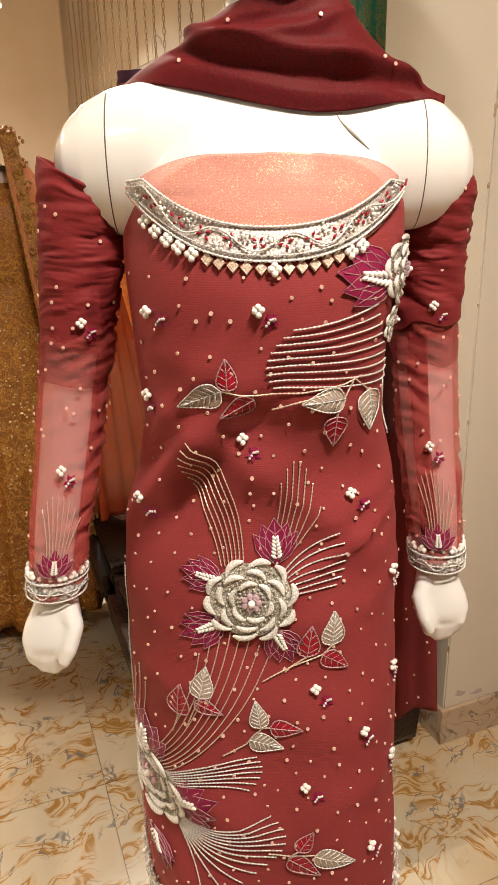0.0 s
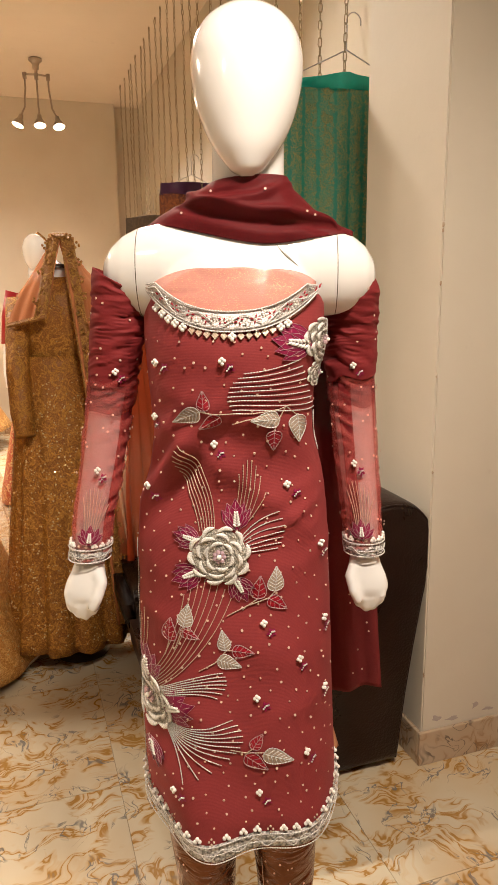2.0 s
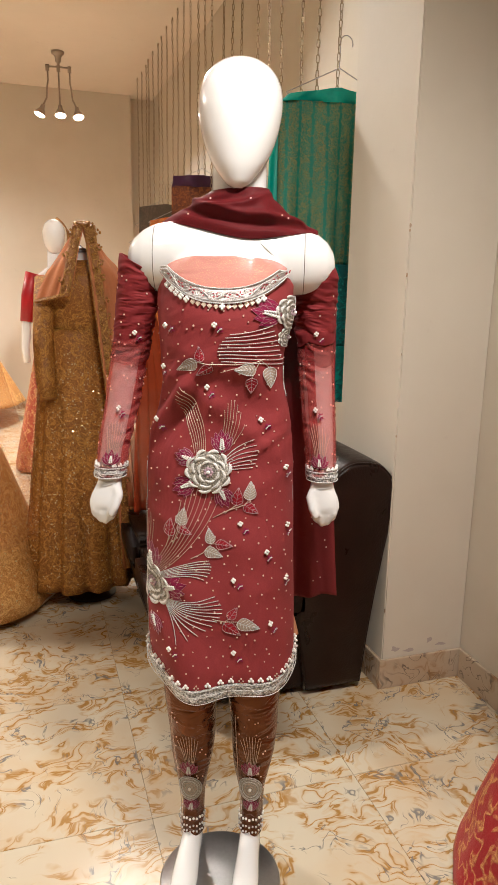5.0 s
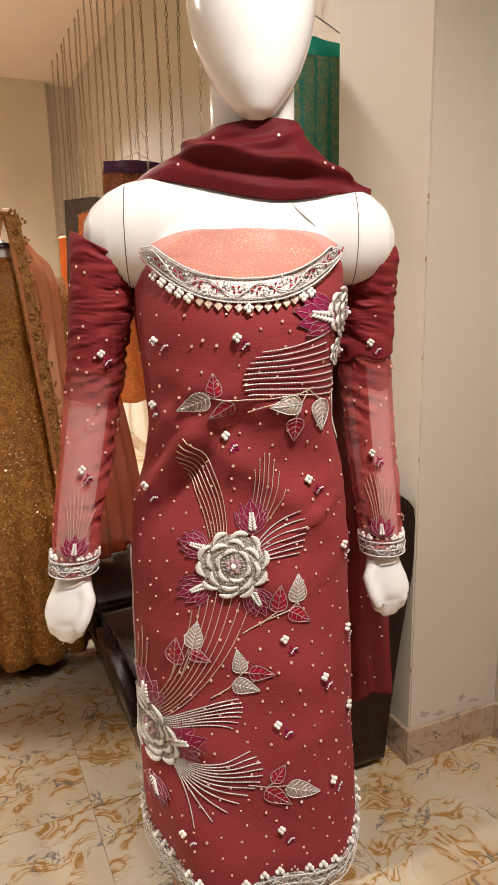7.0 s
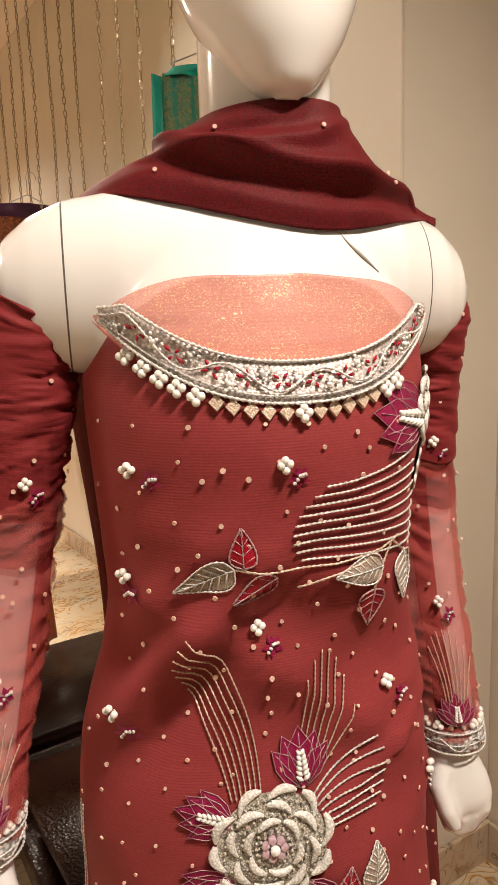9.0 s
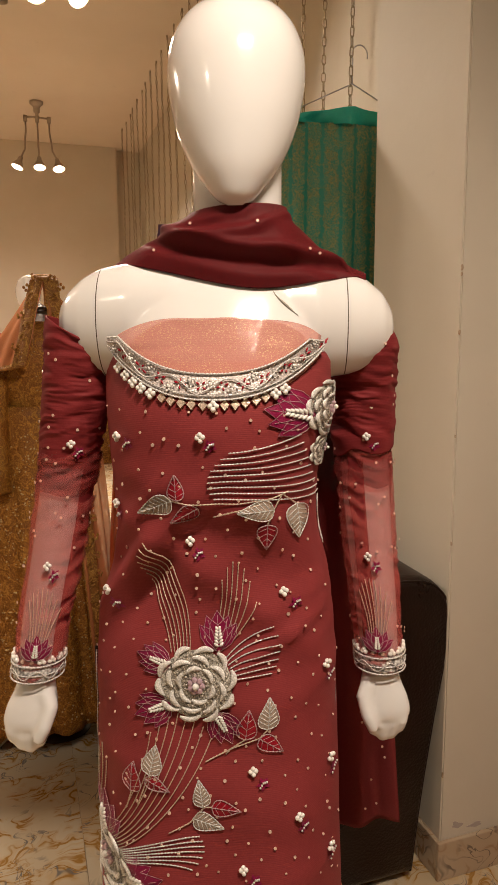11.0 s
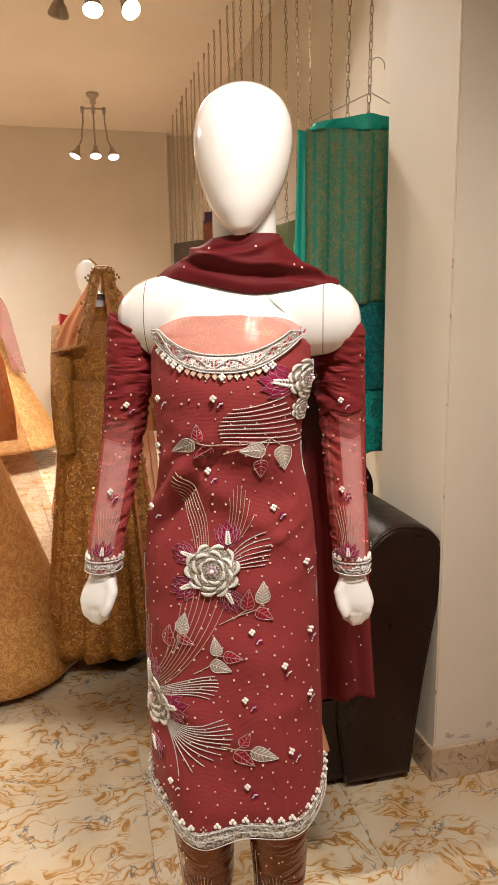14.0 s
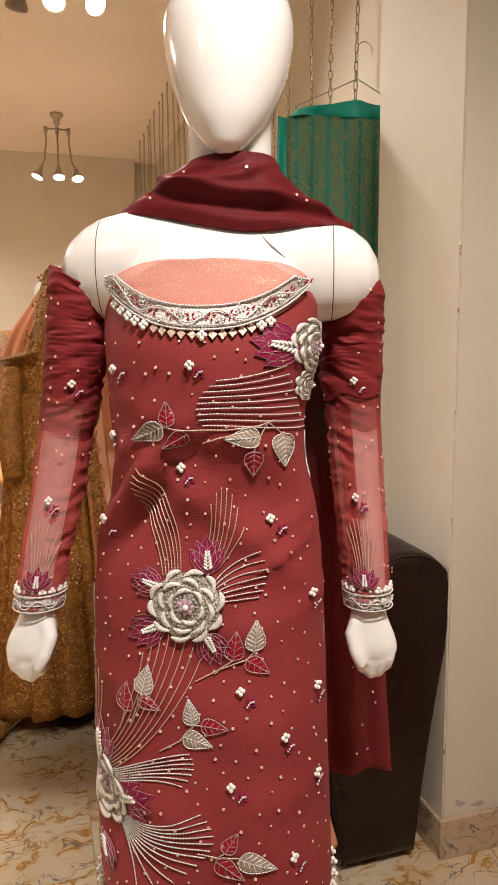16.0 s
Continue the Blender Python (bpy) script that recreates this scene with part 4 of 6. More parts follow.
# red velvet skirt on a form by the side wall
RX, RY = 1.235, 0.43
g = thing("red_velvet_gown", "deep red velvet bridal skirt with heavy gold embroidery", "gown", Matrix.Translation((RX, RY, 0)), "gowns on dress forms")
bm = bmesh.new()
skirt_loft(bm, 0.005, 0, 0.74, 0.02, 0.07, 0.285, 7, 0.02, 1.0, seed=0.3)
solid(part("skirt", bm, RED_BROCADE, g), 0.003)
bm = bmesh.new()
torso_loft(bm, 0.005, 0, [(0.73, 0.076), (0.90, 0.09), (1.1, 0.12), (1.2, 0.145), (1.3, 0.15), (1.36, 0.14)], caps=(False, True))
part("bodice", bm, RED_BROCADE, g)

# chandelier and fan at the side of the room
t = thing("chandelier", "small crystal chandelier with steel rim and red beads", "chandelier", Matrix.Translation((-0.41, 4.0, CEIL - 0.08)))
bm = bmesh.new()
add_tube(bm, [(0, 0, 0.08), (0, 0, -0.70)], 0.012, 8)
part("stem", bm, STEEL, t)
bm = bmesh.new()
torso_loft(bm, 0, 0, [(-0.74, 0.24), (-0.70, 0.25), (-0.695, 0.245), (-0.69, 0.02)], squash=1.0, caps=(False, True))
part("rim", bm, STEEL, t)
for i in range(20):
    a = 2 * math.pi * i / 20
    bm = bmesh.new()
    for j in range(2):
        add_ball(bm, (0.215 * math.cos(a), 0.215 * math.sin(a), -0.755 - 0.03 * j), 0.014, 6, 4)
    part("red_bead", bm, RED_GLASS, t)
for i in range(10):
    a = 2 * math.pi * i / 10
    bm = bmesh.new()
    add_ball(bm, (0.14 * math.cos(a), 0.14 * math.sin(a), -0.86 - 0.03 * (i % 2)), 0.05, 12, 8)
    part("glass_ball", bm, CUT_GLASS, t)
t = thing("ceiling_fan", "dark brown ceiling fan at rest", "ceiling fan", Matrix.Translation((-1.05, 2.9, CEIL)))
bm = bmesh.new()
add_tube(bm, [(0, 0, 0), (0, 0, -0.28)], 0.015, 8)
torso_loft(bm, 0, 0, [(-0.27, 0.05), (-0.29, 0.10), (-0.35, 0.11), (-0.38, 0.07)], squash=1.0, caps=(True, True))
part("motor", bm, DARK_BROWN, t)
for i in range(3):
    bm = bmesh.new()
    add_box(bm, (0.10, -0.06, -0.335), (0.62, 0.06, -0.327), pose(0, 0, 0, 0, 0, 120 * i + 5))
    part("blade", bm, DARK_BROWN, t, smooth=False)

# ---- the dressed mannequin ----
BODY = pose(0.435, 0.7665, 0, 0, 0, -20)
CX = 0.012
ZS = (0.40, 0.53, 0.60, 0.70, 0.85, 0.96, 1.05, 1.11, 1.17, 1.22, 1.30, 1.36, 1.42, 1.46)
WL = (0.166, 0.165, 0.164, 0.162, 0.160, 0.161, 0.159, 0.149, 0.131, 0.124, 0.128, 0.132, 0.132, 0.132)
WR = (0.172, 0.171, 0.168, 0.166, 0.160, 0.157, 0.151, 0.143, 0.135, 0.126, 0.131, 0.140, 0.142, 0.142)
DF = (0.160, 0.160, 0.158, 0.154, 0.140, 0.124, 0.115, 0.109, 0.110, 0.117, 0.132, 0.134, 0.112, 0.088)


def half_width(z, side):
    return smooth_table(z, ZS, WL if side < 0 else WR)


def front_y(x, z):
    """Depth of the dress's front at a place across and a height."""
    w = half_width(z, x - CX)
    q = min(1.0, abs(x - CX) / w)
    return -smooth_table(z, ZS, DF) * (1 - q**2.3) ** (1 / 2.1)


def relief(x, z):
    """Soft folds of the cloth, as an offset along its normal."""
    f = 0.0030 * max(0.0, 1 - (z - 0.56) / 0.55) * math.sin(38 * x + 5 * z)
    u = x - CX
    right, left = max(0.0, min(1.0, 0.3 + 6 * u)), max(0.0, min(1.0, 0.25 - 7 * u))
    # creases at the waist, drawn towards the side seams
    f += 0.0050 * right * (1 - 2 * abs(noise.noise((x * 5, 0.7, (z - 0.45 * u) * 24)))) * math.exp(-((z - 1.13) / 0.10) ** 2)
    # one long fold slanting from the bust to the hip, with smaller ones beside it
    d = z - 1.22 - 1.25 * (u + 0.055)
    f += left * (0.0065 * math.exp(-(d / 0.022) ** 2) - 0.0040 * math.exp(-((d + 0.045) / 0.022) ** 2) + 0.0032 * math.exp(-((d - 0.055) / 0.018) ** 2)) * math.exp(-((z - 1.19) / 0.13) ** 2)
    f += 0.0022 * (1 - 2 * abs(noise.noise((x * 4 + 3, 1.3, (z + 0.5 * x) * 11)))) * max(0.0, min(1.0, (1.36 - z) * 8))
    f *= 1 - 0.8 * min(1.0, abs(u) / half_width(z, u)) ** 5
    return 3.3 * f + 0.0050 * noise.noise((x * 9, 0.3, z * 8))


def on_dress(x, z, lift=0.0):
    """A point on the dress's front, lifted along its normal."""
    e = 0.004
    lim = half_width(z, x - CX) * 0.995
    x = CX + max(-lim, min(lim, x - CX))
    p = Vector((x, front_y(x, z), z))
    if lift:
        du = Vector((e, front_y(x + e * (0.0 if x - CX > lim - e else 1), z) - p.y, 0)) if x - CX < lim - e else Vector((0.2 * e, e, 0))
        if x - CX < -lim + e:
            du = Vector((0.2 * e, -e, 0))
        dv = Vector((0, front_y(x, z + e) - p.y, e))
        p += du.cross(dv).normalized() * (lift + 0.0006 + relief(x, z))
    return p


def hem_z(x):
    return 0.562 + 0.026 * min(1.0, abs(x - CX) / 0.17) ** 2.6 + 0.006 * math.sin(30 * x)


def dress_ring(v, n=110, grow=0.0, top=1.425):
    ring = []
    for i in range(n):
        a = 2 * math.pi * i / n
        c, s = math.cos(a), math.sin(a)
        e = 2.0 / 2.2
        ux = math.copysign(abs(c) ** e, c)
        uy = math.copysign(abs(s) ** e, s)
        zb = hem_z(CX + 0.165 * ux)
        z = zb + (top - zb) * v
        w = half_width(z, ux) + grow
        d = smooth_table(z, ZS, DF) + grow if uy < 0 else 0.80 * smooth_table(z, ZS, DF) + 0.02 + grow
        x, y = CX + w * ux, d * uy
        f = relief(x, z) if s < 0 else 0.0
        ring.append((x + f * c, y + f * s, z))
    return ring


# the mannequin, one plain mesh
bm = bmesh.new()
HX = 0.041
head = [(1.592, 0.010, -0.037), (1.600, 0.022, -0.033), (1.615, 0.034, -0.026), (1.635, 0.048, -0.016), (1.66, 0.061, -0.004), (1.69, 0.072, 0.007), (1.72, 0.079, 0.016), (1.75, 0.083, 0.024), (1.775, 0.0825, 0.029), (1.80, 0.077, 0.034), (1.82, 0.067, 0.038), (1.835, 0.052, 0.040), (1.846, 0.032, 0.041), (1.851, 0.010, 0.041)]
hz, hw, hy = [h[0] for h in head], [h[1] for h in head], [h[2] for h in head]
rings = []
for j in range(41):
    t = j / 40
    z = 1.592 + 0.259 * (0.5 - 0.5 * math.cos(math.pi * t))
    w, oy = max(0.006, smooth_table(z, hz, hw)), smooth_table(z, hz, hy)
    rings.append([(HX + w * math.cos(a), oy + (1.12 if math.sin(a) < 0 else 1.22) * w * math.sin(a), 1.592 + 0.972 * (z - 1.592)) for a in np.linspace(0, 2 * math.pi, 48, endpoint=False)])
add_loft(bm, rings, True, (True, True))
core = bmesh.new()
neck = [(1.48, 0.046), (1.505, 0.050), (1.53, 0.053), (1.57, 0.055), (1.62, 0.055), (1.68, 0.055)]
add_loft(core, [[(HX + w * math.cos(a), 0.025 + w * math.sin(a), z) for a in np.linspace(0, 2 * math.pi, 32, endpoint=False)] for z, w in neck], True, (True, True))
# chest and shoulders, lofted across
rings = []
for x, zc, h, dy, yo in ((-0.191, 1.462, 0.006, 0.008, 0.035), (-0.187, 1.460, 0.026, 0.022, 0.035), (-0.176, 1.458, 0.044, 0.036, 0.032), (-0.155, 1.459, 0.060, 0.046, 0.028), (-0.129, 1.462, 0.068, 0.052, 0.022), (-0.09, 1.462, 0.074, 0.055, 0.014),
                       (-0.04, 1.462, 0.074, 0.058, 0.010), (0.025, 1.460, 0.072, 0.060, 0.010), (0.09, 1.460, 0.073, 0.057, 0.016), (0.14, 1.460, 0.072, 0.060, 0.024), (0.176, 1.458, 0.066, 0.052, 0.040), (0.203, 1.456, 0.060, 0.047, 0.050), (0.226, 1.454, 0.045, 0.037, 0.057), (0.239, 1.452, 0.026, 0.022, 0.060), (0.243, 1.452, 0.006, 0.008, 0.06)):
    rings.append([(x, yo + dy * math.cos(a), zc + h * math.sin(a)) for a in np.linspace(0, 2 * math.pi, 32, endpoint=False)])
add_loft(core, rings, True, (True, True))
# torso: chest sloping back to the collar
TZ = (0.85, 1.00, 1.20, 1.30, 1.36, 1.40, 1.43, 1.46, 1.49, 1.512, 1.528)
TD = (0.122, 0.110, 0.104, 0.117, 0.115, 0.102, 0.083, 0.066, 0.050, 0.036, 0.020)
TW = (0.148, 0.148, 0.116, 0.122, 0.126, 0.128, 0.130, 0.128, 0.116, 0.092, 0.060)
rings = []
for z in np.linspace(0.85, 1.528, 40):
    w, d = smooth_table(z, TZ, TW), smooth_table(z, TZ, TD)
    rings.append([(CX + 0.006 + w * math.cos(a), (d if math.sin(a) < 0 else 0.85 * d) * math.sin(a), z) for a in np.linspace(0, 2 * math.pi, 56, endpoint=False)])
add_loft(core, rings, True, (True, True))
ARM_L = ((-0.160, 0.028, 1.455), (-0.173, 0.030, 1.38), (-0.186, 0.030, 1.29), (-0.205, 0.022, 1.175), (-0.223, 0.002, 1.07), (-0.231, -0.012, 1.000))
ARM_R = ((0.204, 0.060, 1.45), (0.207, 0.082, 1.38), (0.211, 0.090, 1.29), (0.220, 0.082, 1.17), (0.229, 0.058, 1.06), (0.233, 0.043, 0.988))


def along(path, t):
    q = max(0.0, min(0.9999, t)) * (len(path) - 1)
    i = int(q)
    f = q - i
    p0, p1 = Vector(path[max(i - 1, 0)]), Vector(path[i])
    p2, p3 = Vector(path[i + 1]), Vector(path[min(i + 2, len(path) - 1)])
    return 0.5 * ((2 * p1) + (p2 - p0) * f + (2 * p0 - 5 * p1 + 4 * p2 - p3) * f * f + (3 * p1 - p0 - 3 * p2 + p3) * f**3)


def arm_radius(t):
    return 0.037 - 0.008 * t - 0.009 * max(0.0, t - 0.55)


def hand_mesh(bm, path, s, lean):
    """A relaxed hand: tapering palm, four closed fingers curling back, thumb in front."""
    w = Vector(path[-1])
    def at(x, y, z):
        return w + Vector((x * s + lean * -z, y, z))
    rows = []
    for z, rx, ry, ox, oy in ((0.03, 0.024, 0.022, 0, 0), (0.0, 0.024, 0.021, 0, 0), (-0.018, 0.028, 0.020, 0.001, -0.004), (-0.038, 0.035, 0.019, 0.001, -0.010), (-0.056, 0.036, 0.018, 0.0, -0.014), (-0.066, 0.032, 0.015, 0.0, -0.016)):
        rows.append([at(ox + rx * math.cos(a), oy + ry * math.sin(a), z) for a in np.linspace(0, 2 * math.pi, 24, endpoint=False)])
    add_loft(bm, rows, True, (True, True))
    for k2, (fx, ln) in enumerate(((0.024, 0.034), (0.009, 0.044), (-0.007, 0.040), (-0.022, 0.028))):
        add_tube(bm, [at(fx, -0.014, -0.052), at(fx * 0.92, -0.021, -0.058 - ln * 0.45), at(fx * 0.80, -0.018, -0.058 - ln * 0.85), at(fx * 0.72, -0.010, -0.058 - ln)], lambda t: 0.0105 - 0.0035 * t, 10)
    add_tube(bm, [at(0.014, -0.010, -0.012), at(0.029, -0.022, -0.036), at(0.026, -0.032, -0.060), at(0.019, -0.033, -0.079)], lambda t: 0.0125 - 0.0045 * t, 12)


for path, s, lean in ((ARM_L, 1, -0.16), (ARM_R, -1, 0.10)):
    add_tube(core, [along(path, t) for t in np.linspace(0.09, 1, 16)], lambda t: arm_radius(0.09 + 0.91 * t) * (0.72 if t == 0 else 1.0), 20)
    hand_mesh(core, path, s, lean)


def fused(src, voxel, rounds):
    """Melts overlapping solids into one smooth skin and gives it back as a bmesh."""
    ob = new("skin", finish(src, "skin", []))
    m = ob.modifiers.new("fuse", "REMESH")
    m.mode, m.voxel_size = "VOXEL", voxel
    m = ob.modifiers.new("soften", "SMOOTH")
    m.factor, m.iterations = 0.5, rounds
    bpy.context.view_layer.update()
    got = ob.evaluated_get(bpy.context.evaluated_depsgraph_get())
    me = bpy.data.meshes.new_from_object(got)
    out = bmesh.new()
    out.from_mesh(me)
    old = ob.data
    bpy.data.objects.remove(ob)
    bpy.data.meshes.remove(old)
    bpy.data.meshes.remove(me)
    return out


skin = fused(core, 0.0034, 10)
SKIN_TREE = BVHTree.FromBMesh(skin)


def skin_y(x, z):
    """Depth of the mannequin's front at a place across and a height."""
    hit = SKIN_TREE.ray_cast(Vector((x, -1, z)), Vector((0, 1, 0)))
    return hit[0].y if hit[0] is not None else None


def skin_top(x, y):
    hit = SKIN_TREE.ray_cast(Vector((x, y, 1.56)), Vector((0, 0, -1)))
    return hit[0].z if hit[0] is not None else 1.45


# dark joint seams at the shoulders, let into the skin
for x in (-0.129, 0.176):
    for o in (-0.0007, 0.0007):
        bmesh.ops.bisect_plane(skin, geom=skin.verts[:] + skin.edges[:] + skin.faces[:], plane_co=(x + o, 0, 0), plane_no=(1, 0, 0))
    for f in skin.faces:
        c = f.calc_center_median()
        if abs(c.x - x) < 0.0007 and c.z > 1.36:
            f.material_index = 1
me = bpy.data.meshes.new("skin")
skin.to_mesh(me)
skin.free()
bm.from_mesh(me)
bpy.data.meshes.remove(me)
# legs and feet
LEG_L = ((-0.055, 0.0, 0.90), (-0.055, -0.01, 0.50), (-0.052, 0.0, 0.30), (-0.055, 0.015, 0.12), (-0.055, 0.02, 0.07))
LEG_R = ((0.095, 0.01, 0.90), (0.092, 0.0, 0.50), (0.092, 0.005, 0.30), (0.090, 0.02, 0.12), (0.090, 0.025, 0.07))
for leg in (LEG_L, LEG_R):
    add_tube(bm, [along(leg, t) for t in np.linspace(0, 1, 14)], lambda t: 0.045 * (1 - t) ** 2 + 0.016, 18)
    f = Vector(leg[-1])
    rows = []
    for t, w, h, dz in ((0.0, 0.020, 0.03, 0.045), (0.15, 0.026, 0.045, 0.05), (0.45, 0.027, 0.036, 0.046), (0.7, 0.031, 0.024, 0.034), (0.9, 0.030, 0.017, 0.027), (1.0, 0.016, 0.010, 0.022)):
        rows.append([(f.x + w * math.cos(a) - 0.01 * t, f.y + 0.035 - 0.20 * t, dz + h * math.sin(a)) for a in np.linspace(0, 2 * math.pi, 20, endpoint=False)])
    add_loft(bm, rows, True, (True, True))
# scuffs
def chest(x, z):
    y = skin_y(x, z)
    return Vector((x, (y if y is not None else 0.0) - 0.0006, z))


add_tube(bm, [chest(0.084 + 0.030 * t, 1.497 - 0.016 * t ** 0.6 - 0.014 * t) for t in np.linspace(0, 1, 12)], lambda t: 0.0004 + 0.0014 * math.sin(math.pi * t) ** 2, 5, True, 2)
add_tube(bm, [chest(0.06 + 0.03 * t, 1.498) for t in np.linspace(0, 1, 5)], 0.0005, 4, True, 2)
mannequin = part("mannequin", bm, [GLOSS_WHITE, SEAM, SCRATCH])
mannequin.matrix_world = BODY
tagged(mannequin, "glossy white egg-head mannequin wearing a maroon embroidered suit", "mannequin", "mannequins")
bm = bmesh.new()
torso_loft(bm, 0, 0, [(0.0, 0.145), (0.008, 0.145), (0.011, 0.141), (0.012, 0.02)], n=48, squash=1.0)
bp = part("round_stand", bm, STEEL)
bp.matrix_world = BODY @ Matrix.Translation((0.02, -0.055, 0))
tagged(bp, "round grey steel base plate under the mannequin", "stand")

# the dress
dress = thing("kameez_dress", "maroon georgette kameez with silver bead and pearl embroidery", "dress", BODY)
bm = bmesh.new()
add_loft(bm, [dress_ring(v) for v in np.linspace(0, 1, 90)], True)
# cut the body away above the scooped neckline


def neck_z(x):
    """Lower edge of the neckline band at a place across the chest."""
    q = (x - 0.020) / 0.130
    return 1.377 + 0.062 * min(1.3, abs(q)) ** 2.4


kill = [v for v in bm.verts if v.co.z > neck_z(v.co.x) + 0.014 and v.co.y < 0.0]
bmesh.ops.delete(bm, geom=kill, context="VERTS")
# armholes slope down to the side seams
for v in bm.verts:
    v.co.z = min(v.co.z, 1.428 - 1.5 * max(0.0, -0.098 - v.co.x, v.co.x - 0.144))
solid(part("body", bm, MAROON, dress), 0.0015)

# lining that shows at the open side slit
bm = bmesh.new()
drape(bm, [(0.140, -0.03, 0.80), (0.150, -0.03, 0.70), (0.158, -0.03, 0.605)], [(0.142, 0.05, 0.80), (0.166, 0.045, 0.70), (0.190, 0.040, 0.612)], n=10, m=20, folds=1.2, amp=0.004, sag=0.0)
solid(part("side_lining", bm, PEACH_LINING, dress, "peach lining at the side slit"), 0.001)

# net yoke over the chest
bm = bmesh.new()
rows = []
for j in range(31):
    v = j / 30
    row = []
    for i in range(49):
        x = 0.015 + (i / 24 - 1) * (0.122 + 0.004 * v)
        q = (x - 0.020) / 0.135
        ztop = 1.464 - 0.034 * abs(q) ** 4.5 + 0.0012 * math.sin(55 * x) * math.sin(23 * x)
        z0 = neck_z(x) - 0.006
        z = z0 + (max(ztop, z0 + 0.004) - z0) * v
        yy = front_y(CX + (x - CX) * 0.93, min(z, 1.40))
        if z > 1.40:
            yy += (z - 1.40) * 0.95 * (1 - 0.6 * q * q)
        yy = min(yy, 0.0) + 0.001
        w, d = smooth_table(z, TZ, TW), smooth_table(z, TZ, TD)
        yc = -d * math.sqrt(max(0.0, 1 - min(1.0, abs(x - CX - 0.006) / w) ** 2))
        yy = min(yy, yc - 0.0035) if z > 1.39 else yy
        row.append((x, yy + 0.0010 * math.sin(70 * z + 6 * x) + 0.0022 * math.exp(-((z - 1.434 + 0.010 * q * q - 0.002 * math.sin(40 * x)) / 0.004) ** 2), z))
    rows.append(row)
add_loft(bm, rows, closed=False)
solid(part("yoke", bm, YOKE_NET, dress, "pink tissue net yoke with gold shimmer"), 0.001)
bm = bmesh.new()
lining = []
for row in rows:
    line = []
    for x, y, z in row:
        q = (x - 0.020) / 0.135
        z0 = neck_z(x) - 0.006
        cut = 1.442 - 0.016 * q * q + 0.0015 * math.sin(34 * x)
        f = (z - z0) / max(0.004, 1.464 - z0)
        line.append((x, y + 0.0018, z0 + max(0.002, cut - z0) * min(1.0, f)))
    lining.append(line)
add_loft(bm, lining, closed=False)
seam = bmesh.new()
add_tube(seam, [(x, y - 0.0026, z) for x, y, z in lining[-1][4:-4]], 0.0007, 5)
part("lining_seam", seam, MAROON_DENSE, dress)
solid(part("yoke_lining", bm, YOKE_LINING, dress, "rose pink lining under the net"), 0.0006)


def ridge(x, y, z):
    return 1 - 2.6 * abs(noise.noise((x, y, z)))


def sleeve(path, s, name, t0, t1, extra, mat, gathers, label="", ragged=0.0):
    bm = bmesh.new()
    rings = []
    for j in range(111):
        q = j / 110
        ring = []
        for i in range(44):
            a = 2 * math.pi * i / 44
            ca, sa = math.cos(a), math.sin(a)
            t = t0 + (t1 - t0) * q * (1 + ragged * q * (noise.noise((ca * 1.3, sa * 1.3, s)) + 0.35 * s * ca))
            c = along(path, t)
            r = arm_radius(t) + extra
            # slanting creases that run out round the arm
            tw = t + 0.030 * ca * s + 0.018 * noise.noise((ca * 2, sa * 2, t * 9))
            g = gathers * (1.5 * ridge(ca * 0.7 + 4, sa * 0.7, tw * 30 + 7 * s) + 0.8 * ridge(ca * 1.1, sa * 1.1 + 3, tw * 62))
            g *= 0.35 + 0.65 * max(0.0, 0.5 + 0.5 * ca * s) + 0.3 * noise.noise((ca, sa, t * 7))
            flare = 0.003 * max(0.0, 1 - (t - t0) / 0.10) * (1 if t0 < 0.1 else 0)
            g *= min(1.0, 6 * (1 - q)) if ragged else 1.0
            snug = (0.011 if s < 0 else 0.003) * max(0.0, 1 - (t - t0) / 0.06) + 0.0018 * q if ragged else 0.0
            rr = r + g + flare - snug + 0.0015 * noise.noise((a * 2, t * 20, s))
            up = ((0.024 if s > 0 else 0.006) * ca * (-s)) * max(0.0, 1 - (t - t0) / 0.15) if t0 < 0.1 else 0
            ring.append((c.x + rr * ca, c.y + rr * sa, c.z + up))
        rings.append(ring)
    add_loft(bm, rings, True)
    return solid(part(name, bm, mat, dress, label), 0.001)


